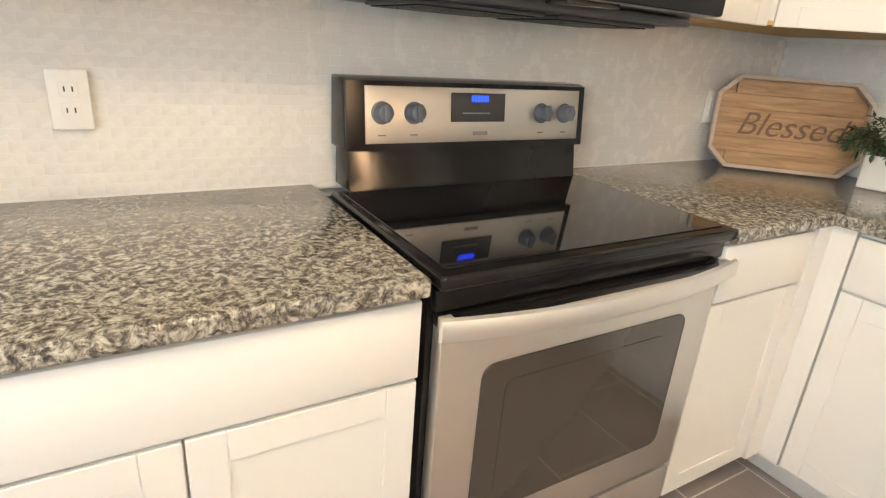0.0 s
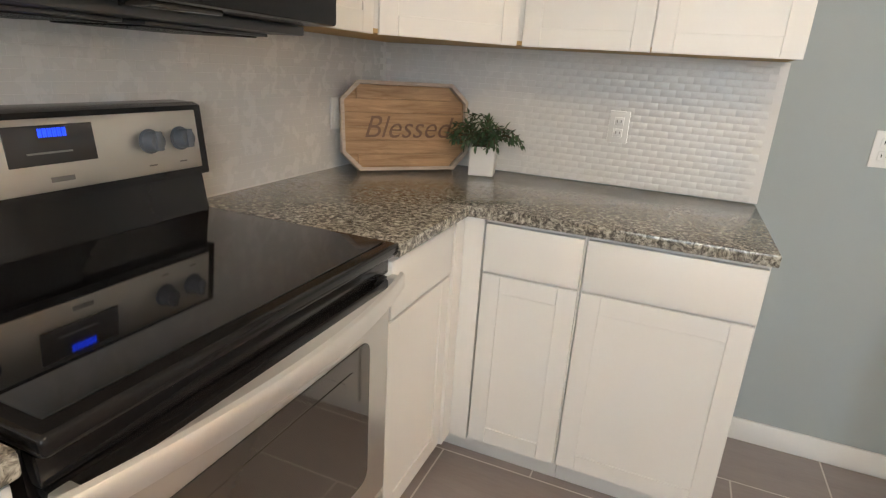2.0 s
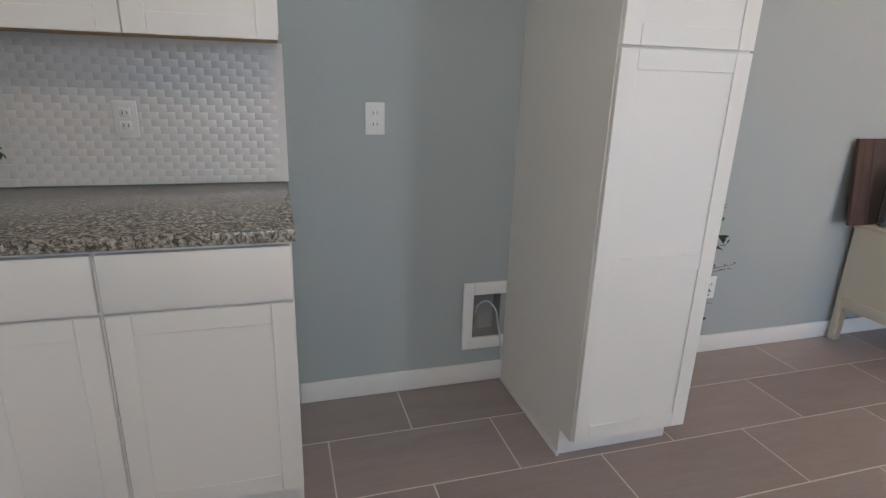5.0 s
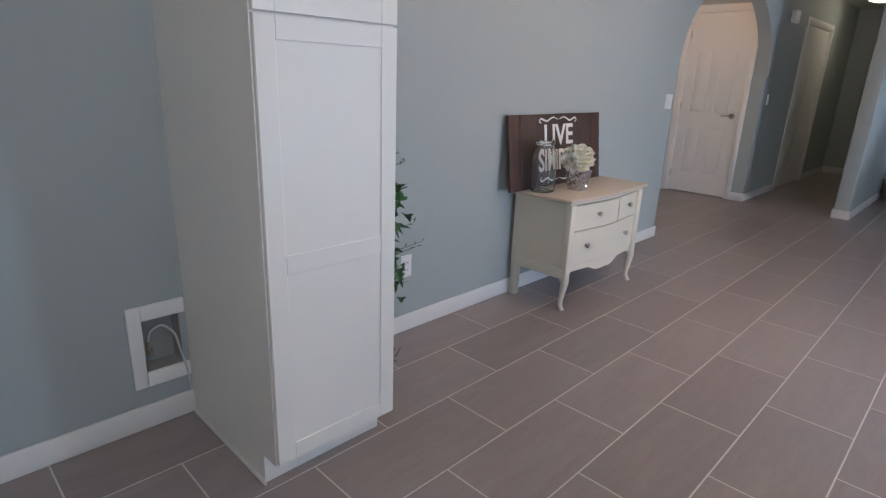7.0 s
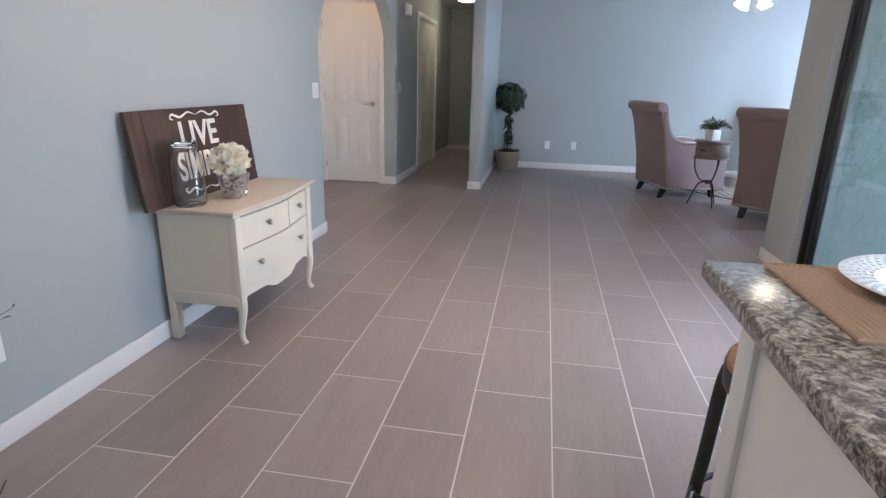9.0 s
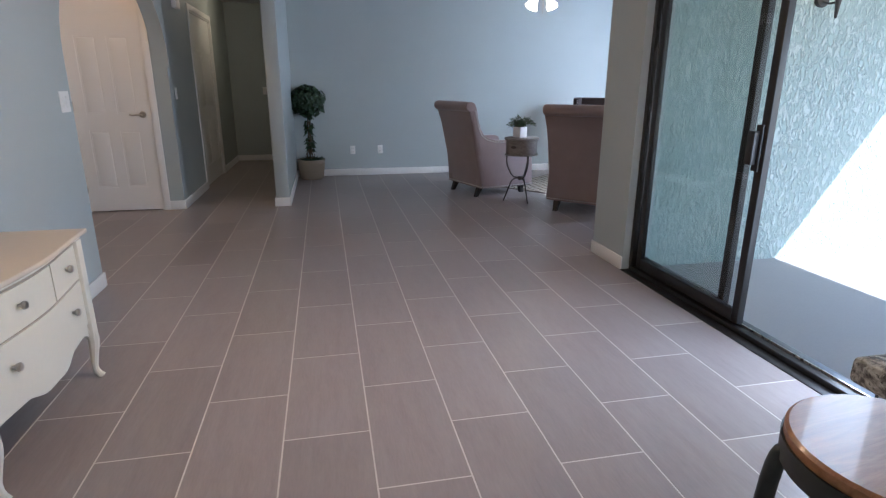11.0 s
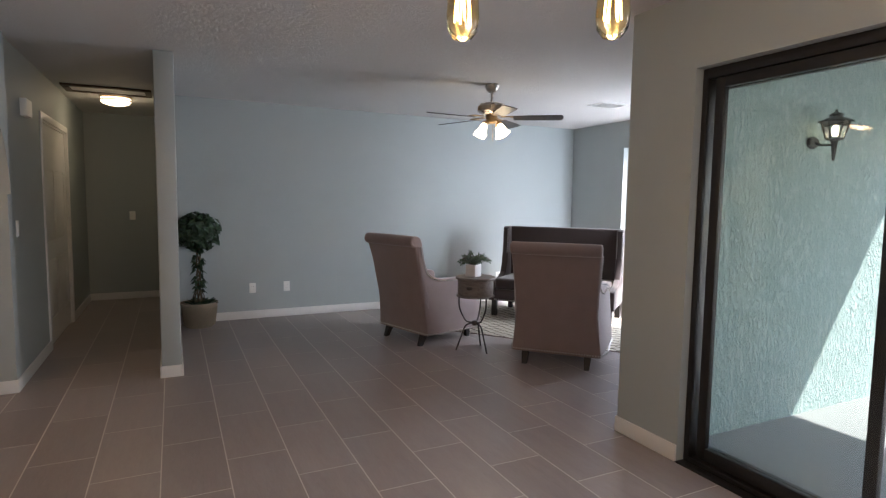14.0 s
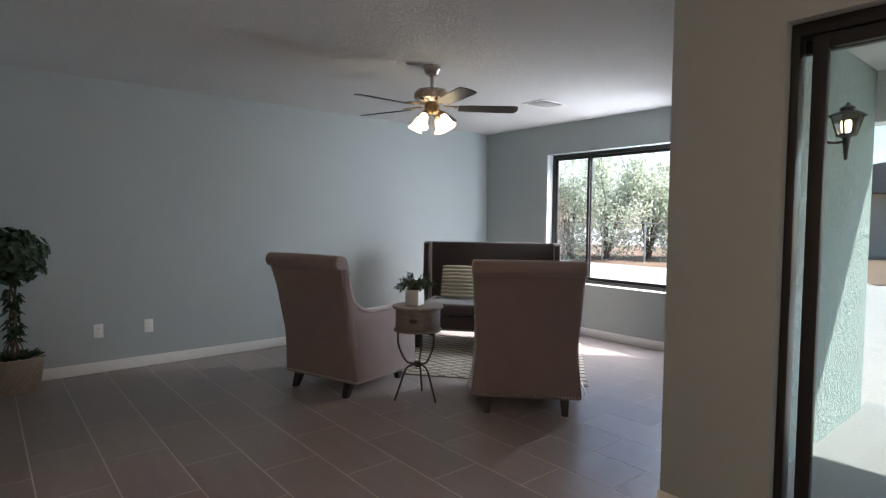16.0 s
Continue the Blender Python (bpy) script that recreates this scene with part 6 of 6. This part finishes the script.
casing("", D_X1 - D_X0, D_TOP, "white moulded casing round the alcove door", pose(D_X0, Y_ALC, 0))
panel_door("door_alcove", D_X1 - D_X0 - 0.036, D_TOP - 0.020, pose(D_X0 + 0.018, Y_ALC + 0.018, 0), "closed white moulded panel door with nickel lever handle")
casing("", C_Y1 - C_Y0, C_TOP, "white moulded casing round the hall closet door", pose(X_HALL, C_Y0, 0, 0, 0, 90))
panel_door("door_closet", C_Y1 - C_Y0 - 0.036, C_TOP - 0.020, pose(X_HALL - 0.016, C_Y0 + 0.018, 0, 0, 0, 90), "closed white moulded hall closet door", handle=False)
part("closet_back", B(-0.40, C_Y0 - 0.1, -0.01, X_HALL - 0.121, C_Y1 + 0.1, 2.2), "wall", None, "dark closet space behind the hall door", "structure", "closet")
part("alcove_back", B(D_X0 - 0.1, Y_ALC + 0.121, -0.01, D_X1 + 0.015, Y_ALC + 0.39, 2.2), "wall", None, "dark closet space behind the alcove door", "structure", "closet")

# hall fittings
hl = thing("hall_ceiling_light", "lit round flush ceiling light with brass bands", "ceiling light", pose(0.465, 10.92, 0))
part("base", L([(0, H), (0.150, H), (0.152, H - 0.020), (0.140, H - 0.024), (0, H - 0.024)], 40), "antique", hl)
part("diffuser", L([(0.140, H - 0.024), (0.146, H - 0.045), (0.130, H - 0.075), (0.075, H - 0.092), (0, H - 0.096)], 40), "hall_glow", hl, "glowing frosted glass bowl")
part("band", L([(0.147, H - 0.040), (0.151, H - 0.042), (0.151, H - 0.050), (0.146, H - 0.052)], 40), "antique", hl)
bulb("hall_lamp", (0.465, 10.92, 2.28), 0.75, (1.0, 0.76, 0.45), 0.10)
al = thing("alcove_ceiling_light", "lit round flush ceiling light in the entry alcove", "ceiling light", pose(-0.62, 7.35, 0))
part("base", L([(0, H), (0.130, H), (0.132, H - 0.020), (0.120, H - 0.024), (0, H - 0.024)], 40), "antique", al)
part("diffuser", L([(0.120, H - 0.024), (0.126, H - 0.045), (0.110, H - 0.070), (0.065, H - 0.085), (0, H - 0.088)], 40), "hall_glow", al, "glowing frosted glass bowl")
bulb("alcove_lamp", (-0.62, 7.35, 2.28), 3.2, (1.0, 0.56, 0.27), 0.10)
kl = thing("kitchen_ceiling_light", "lit round flush kitchen ceiling light", "ceiling light", pose(2.05, 1.55, 0))
part("base", L([(0, H), (0.180, H), (0.182, H - 0.020), (0.168, H - 0.024), (0, H - 0.024)], 40), "antique", kl)
part("diffuser", L([(0.168, H - 0.024), (0.172, H - 0.045), (0.150, H - 0.080), (0.085, H - 0.098), (0, H - 0.102)], 40), "hall_glow", kl, "glowing frosted glass bowl")
bulb("kitchen_lamp", (2.05, 1.55, 2.25), 4.6, (1.0, 0.78, 0.53), 0.15)
chm = thing("door_chime", "white plastic door chime box high on the hall wall", "chime", pose(X_HALL, 9.15, 2.03, 0, 0, 90))
part("cover", B(-0.09, -0.045, -0.065, 0.09, 0, 0.065, bevel=0.006), "plastic", chm)
part("grille", B(-0.07, -0.0465, -0.05, 0.07, -0.0445, -0.044), "trim", chm)
ht = bmesh.new()
for a in ((0.05, 10.32, 0.82, 10.38), (0.05, 10.66, 0.82, 10.72), (0.05, 10.38, 0.11, 10.66), (0.76, 10.38, 0.82, 10.66)):
    box(ht, a[0], a[1], H - 0.020, a[2], a[3], H - 0.0005, bevel=0.004)
part("attic_hatch_trim", ht, "hatch", None, "dark stained moulding round the attic hatch", "structure", "trim")
part("attic_hatch", B(0.11, 10.38, H - 0.010, 0.76, 10.66, H - 0.0005), "ceiling", None, "white plaster attic hatch panel", "structure", "hatch")


# ---- sliding patio door, slid open ----
def framed_panel(name, y0, y1, z0, z1, x, stile, parent, handle_y=None, far=None):
    far = far or stile
    p = part(name, frame_bm(y0, y1, z0, z1, x, stile, far=far), "bronze", parent)
    g = part("glass_pane", B(x - 0.003, y0 + stile - 0.006, z0 + 0.060, x + 0.003, y1 - far + 0.006, z1 - stile + 0.006), "tinted_pane", p, "grey green tinted glass pane")
    g.visible_shadow = False
    if handle_y is not None:
        part("handle_plate", B(x - 0.030, handle_y - 0.022, 0.83, x - 0.018, handle_y + 0.022, 1.05, bevel=0.004), "bronze", p)
        part("pull_handle", B(x - 0.060, handle_y - 0.008, 0.86, x - 0.030, handle_y + 0.040, 1.02, bevel=0.006), "bronze", p, "dark bronze pull handle")
    return p


def frame_bm(y0, y1, z0, z1, x, stile, deep=0.018, low=None, far=None):
    bm = bmesh.new()
    far = far or stile
    low = stile + 0.015 if low is None else low
    box(bm, x - deep, y0, z0, x + deep, y0 + stile, z1, bevel=0.003)
    box(bm, x - deep, y1 - far, z0, x + deep, y1, z1, bevel=0.003)
    box(bm, x - deep, y0 + stile, z0, x + deep, y1 - far, z0 + low, bevel=0.003)
    box(bm, x - deep, y0 + stile, z1 - stile, x + deep, y1 - far, z1, bevel=0.003)
    return bm


sd = thing("sliding_door", "dark bronze aluminium sliding glass patio door, slid open", "door", None, "", "structure")
of = bmesh.new()
box(of, X_SLIDE + 0.050, S_Y0 + 0.002, 0.001, X_SLIDE + 0.160, S_Y0 + 0.052, S_TOP - 0.002, bevel=0.003)
box(of, X_SLIDE + 0.050, Y_JAMB - 0.032, 0.001, X_SLIDE + 0.115, Y_JAMB - 0.002, S_TOP - 0.002, bevel=0.003)
box(of, X_SLIDE + 0.050, S_Y0 + 0.052, 0.001, X_SLIDE + 0.160, Y_JAMB - 0.026, 0.031, bevel=0.003)
box(of, X_SLIDE + 0.050, S_Y0 + 0.052, S_TOP - 0.052, X_SLIDE + 0.160, Y_JAMB - 0.026, S_TOP - 0.002, bevel=0.003)
part("outer_frame", of, "bronze", sd)
part("track", B(X_SLIDE + 0.095, S_Y0 + 0.055, 0.031, X_SLIDE + 0.101, Y_JAMB - 0.055, 0.042), "nickel", sd)
framed_panel("fixed_panel", 5.060, Y_JAMB - 0.004, 0.033, S_TOP - 0.055, X_SLIDE + 0.136, 0.050, sd, far=0.016)
framed_panel("sliding_panel", 4.877, 5.862, 0.043, S_TOP - 0.055, X_SLIDE + 0.080, 0.050, sd, 4.920)
part("threshold", B(X_SLIDE - 0.012, S_Y0, -0.002, X_SLIDE + 0.049, Y_JAMB, 0.004, bevel=0.001), "bronze", None, "dark metal patio door threshold", "structure", "threshold")

# ---- living room window ----
# unseen window in the sink wall, added so that daylight reaches the kitchen
kw = thing("window_kitchen", "unseen dark bronze aluminium kitchen window, assumed for its daylight", "window", None, "", "structure")
part("outer_frame", frame_bm(0.953, 2.147, 1.053, 1.997, X_SLIDE + 0.165, 0.035, 0.03, 0.035), "bronze", kw)
kp = part("glass_pane", B(X_SLIDE + 0.162, 0.986, 1.086, X_SLIDE + 0.166, 2.114, 1.964), "pane", kw, "clear glass pane")
kp.visible_shadow = False
wd = thing("window_living", "three-part dark bronze aluminium sliding window", "window", None, "", "structure")
part("outer_frame", frame_bm(W_Y0 + 0.003, W_Y1 - 0.003, W_SILL + 0.003, W_TOP - 0.003, X_EAST + 0.135, 0.035, 0.035, 0.035), "bronze", wd)
for y0, y1, x in ((W_Y0 + 0.038, W_Y0 + 0.55, 0.125), (W_Y0 + 0.53, W_Y1 - 0.50, 0.150), (W_Y1 - 0.52, W_Y1 - 0.038, 0.125)):
    sash = part("sash", frame_bm(y0, y1, W_SILL + 0.038, W_TOP - 0.038, X_EAST + x, 0.030, 0.011, 0.030), "bronze", wd)
    g = part("glass_pane", B(X_EAST + x - 0.002, y0 + 0.026, W_SILL + 0.064, X_EAST + x + 0.002, y1 - 0.026, W_TOP - 0.064), "pane", sash, "clear glass pane")
    g.visible_shadow = False
part("sill", B(X_EAST - 0.010, W_Y0, W_SILL - 0.001, X_EAST + 0.099, W_Y1, W_SILL + 0.003, bevel=0.001), "trim", wd, "white painted sill")


# ---- outside ----
def build_lantern():
    l = thing("wall_lantern", "lit black coach lantern on the green stucco wall", "lantern", pose(4.945, 6.277, 1.82) @ Matrix.Diagonal((1.05, 1.05, 0.74, 1)))
    part("wall_plate", L([(0, 0), (0.055, 0), (0.058, 0.008), (0.045, 0.022), (0, 0.026)], 24, pose(0, 0, -0.02, 90, 0, 0)), "lantern_metal", l)
    part("arm", T(spline([(0, -0.015, -0.02), (0, -0.07, -0.05), (0, -0.13, -0.045), (0, -0.14, -0.01)], 5), 0.010, 8), "lantern_metal", l)
    m = pose(0, -0.14, 0)
    part("finial", L([(0, -0.20), (0.008, -0.185), (0.014, -0.10), (0.020, -0.02), (0.050, -0.006), (0.050, 0.004), (0, 0.004)], 16, m), "lantern_metal", l)
    cage = bmesh.new()
    for k in range(6):
        a = math.pi * k / 3
        tube(cage, [(0.046 * math.cos(a), 0.046 * math.sin(a) - 0.14, 0.0), (0.078 * math.cos(a), 0.078 * math.sin(a) - 0.14, 0.150)], 0.005, 5)
    part("cage", cage, "lantern_metal", l)
    gl = part("glass", L([(0.043, 0.004), (0.072, 0.148)], 6, m), "clear", l, "bevelled clear glass")
    gl.visible_shadow = False
    part("roof", L([(0.098, 0.148), (0.096, 0.156), (0.050, 0.185), (0.036, 0.190), (0.034, 0.205), (0.044, 0.212), (0.018, 0.232), (0.006, 0.238), (0.008, 0.250), (0, 0.262)], 6, m), "lantern_metal", l)
    part("bulb", L([(0, 0.02), (0.016, 0.03), (0.020, 0.09), (0.012, 0.12), (0, 0.125)], 16, m), "lantern_glow", l, "glowing bulb")


build_lantern()


def build_tree(x, y, h, spread, seed, mat, name="tree", label="desert tree with a loose feathery crown paled to imitate haze", n=8500, leaf_len=0.14, group="trees beyond the drive"):
    rng = random.Random(seed)
    u = thing(name, label, "tree", pose(x, y, -0.14), group)
    tr, lv = bmesh.new(), bmesh.new()
    tips = []
    for k in range(9):
        a = rng.uniform(0, 6.28)
        r = spread * rng.uniform(0.4, 0.9)
        top = Vector((r * math.cos(a), r * math.sin(a), h * rng.uniform(0.45, 0.95)))
        mid = Vector((r * 0.35 * math.cos(a + 0.3), r * 0.35 * math.sin(a + 0.3), h * 0.35))
        pts = spline([(0.05 * math.cos(a), 0.05 * math.sin(a), 0), mid, top], 5)
        tube(tr, pts, [0.055 * (1 - 0.85 * j / (len(pts) - 1)) for j in range(len(pts))], 6)
        tips += [(mid.lerp(top, rng.uniform(0.3, 1.05)), rng.uniform(0.35, 0.8) * spread * 0.55) for _ in range(4)]
    for _ in range(12):
        a = rng.uniform(0, 6.28)
        tips.append((Vector((spread * 0.8 * math.cos(a), spread * 0.8 * math.sin(a), h * rng.uniform(0.08, 0.4))), spread * 0.35))
    for k in range(n):
        c, r = rng.choice(tips)
        d = Vector((rng.gauss(0, 1), rng.gauss(0, 1), rng.gauss(0, 0.9)))
        p = c + d * (r * 0.5)
        p.z = max(p.z, 0.05)
        leaf(lv, p, Vector((rng.uniform(-1, 1), rng.uniform(-1, 1), rng.uniform(-0.8, 0.8))), Vector((0, 0, 1)), leaf_len * rng.uniform(0.6, 1.4), leaf_len * 0.45)
    part("trunk", tr, "bark", u)
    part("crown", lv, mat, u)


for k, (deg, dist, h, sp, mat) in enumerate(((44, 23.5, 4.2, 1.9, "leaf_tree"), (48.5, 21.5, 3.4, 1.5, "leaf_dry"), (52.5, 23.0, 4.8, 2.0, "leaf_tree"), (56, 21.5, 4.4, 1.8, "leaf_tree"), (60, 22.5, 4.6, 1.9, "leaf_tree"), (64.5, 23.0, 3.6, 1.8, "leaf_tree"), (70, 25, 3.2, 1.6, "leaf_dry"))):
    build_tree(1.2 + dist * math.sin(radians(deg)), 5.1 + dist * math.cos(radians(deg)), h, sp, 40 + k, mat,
               label="desert tree with a loose feathery crown paled to imitate haze" if mat == "leaf_tree" else "dry desert shrub with thin stems and haze-paled brown leaves")
structure("driveway", B(9.5, 8.6, -0.16, 17.0, 40.0, -0.115), "road", "pale sunlit concrete driveway", "driveway")
structure("dirt_strip", B(17.0, -12, -0.16, 30.0, 44.0, -0.118), "dirt", "brown dirt strip with dry leaves", "ground")
fc = thing("chain_link_fence", "galvanised chain-link fence by the trees", "fence", pose(0, 0, 0))
for k in range(8):
    part("post", L([(0.03, -0.12), (0.03, 1.25)], 8, pose(18.6 - 0.1 * k, 12.0 + 1.6 * k, 0), True), "wire", fc)
part("top_rail", T([(18.6, 12.0, 1.22), (17.9, 23.2, 1.22)], 0.02, 6), "wire", fc)
nh = thing("neighbour_house", "low tan stucco house with grey roof across the yard", "house", pose(34, 9.0, -0.13))
part("wall", B(-3, -9, 0, 5, 9, 2.7), "house_wall", nh)
part("roof", P([(-9.7, 2.7), (9.7, 2.7), (0, 4.4)], 9.4, Matrix.Translation((-3.7, 0, 0)) @ YZ_TO_X), "house_roof", nh)
for y in (-6, -1.5, 4.5):
    wn_ = part("window", B(-3.06, y - 0.8, 0.9, -3.001, y + 0.8, 2.1), "black_glass", nh)
    part("window_frame", frame_bm(y - 0.86, y + 0.86, 0.84, 2.16, -3.05, 0.07, 0.03), "trim", wn_)
part("patio_beam", B(6.20, -1.5, 2.06, 6.43, 6.43, 2.455, bevel=0.006), "trim", None, "white painted patio roof beam", "structure", "beam")

# ---- floor tiles ----
def build_floor():
    wx, ly, gap, x0, y0 = 0.309, 0.6325, 0.0050, 1.207, 3.768
    slab = structure("floor", B(-1.42, -0.12, -0.05, X_SLIDE + 0.1, Y_HALL, -0.0006), "grout", "taupe wood-look porcelain tiles in running bond with pale grout", "floor")
    structure("floor_nook", P([(X_SLIDE + 0.1, 6.33), (6.0, 6.33), (6.0, 6.98), (X_EAST + 0.1, 6.98), (X_EAST + 0.1, Y_NORTH), (X_SLIDE + 0.1, Y_NORTH)], 0.0494, Matrix.Translation((0, 0, -0.05))), "grout", "pale grout bed under porcelain tiles", "floor", None)
    shapes = {}

    def shape(w, l):
        key = (round(w, 3), round(l, 3))
        if key not in shapes:
            bm = bmesh.new()
            a, b, e = w / 2, l / 2, 0.0012
            top = [bm.verts.new((sx * (a - e), sy * (b - e), 0)) for sx, sy in ((-1, -1), (1, -1), (1, 1), (-1, 1))]
            low = [bm.verts.new((sx * a, sy * b, -0.0008)) for sx, sy in ((-1, -1), (1, -1), (1, 1), (-1, 1))]
            base = [bm.verts.new((sx * a, sy * b, -0.004)) for sx, sy in ((-1, -1), (1, -1), (1, 1), (-1, 1))]
            bm.faces.new(top)
            for k in range(4):
                j = (k + 1) % 4
                bm.faces.new((low[k], low[j], top[j], top[k]))
                bm.faces.new((base[k], base[j], low[j], low[k]))
            me = bpy.data.meshes.new("tile")
            bm.to_mesh(me)
            bm.free()
            me.materials.append(M["tile"])
            shapes[key] = me
        return shapes[key]

    spots = []
    for i in range(-9, 19):
        for j in range(-8, 16):
            xa, xb = x0 + i * wx, x0 + (i + 1) * wx
            ya = y0 + (j + (0.5 if i % 2 else 0)) * ly
            yb = ya + ly
            yc = (ya + yb) / 2
            xa, ya, yb = max(xa, -1.36), max(ya, -0.05), min(yb, Y_HALL)
            if xb > X_SLIDE + 0.08:
                if xa < X_SLIDE + 0.08 and yc < 6.25:
                    xb = X_SLIDE + 0.08
                else:
                    ya = max(ya, 6.33)
            if xb > 6.0:
                ya = max(ya, 6.98)
            xb = min(xb, X_EAST + 0.05)
            if xb - xa < 0.02 or yb - ya < 0.02 or (xa > 1.0 and ya > Y_NORTH) or (xb < -0.1 and (ya > 8.7 or yb < 6.2)) or (xa > X_SLIDE + 0.09 and ya < 6.24):
                continue
            spots.append((xa, xb, ya, yb))
    near = sorted(spots, key=lambda s: math.hypot((s[0] + s[1]) / 2 - 1.6, ((s[2] + s[3]) / 2 - 4.6) * 0.75))
    for k, (xa, xb, ya, yb) in enumerate(near[:300]):
        ob = new("tile", shape(xb - xa - gap, yb - ya - gap))
        ob.parent = slab
        ob.location = ((xa + xb) / 2, (ya + yb) / 2, 0)
    verts, faces = [], []
    for xa, xb, ya, yb in near[300:]:
        g = gap / 2
        n = len(verts)
        verts += [(xa + g, ya + g, -0.004), (xb - g, ya + g, -0.004), (xb - g, yb - g, -0.004), (xa + g, yb - g, -0.004),
                  (xa + g, ya + g, 0), (xb - g, ya + g, 0), (xb - g, yb - g, 0), (xa + g, yb - g, 0)]
        faces += [(n + 4, n + 5, n + 6, n + 7), (n, n + 1, n + 5, n + 4), (n + 1, n + 2, n + 6, n + 5), (n + 2, n + 3, n + 7, n + 6), (n + 3, n, n + 4, n + 7)]
    me = bpy.data.meshes.new("far_tiles")
    me.from_pydata(verts, [], faces)
    me.materials.append(M["tile"])
    far = new("far_tiles", me)
    far.parent = slab
    tagged(far, kind="stuff")


build_floor()

build_backsplash()
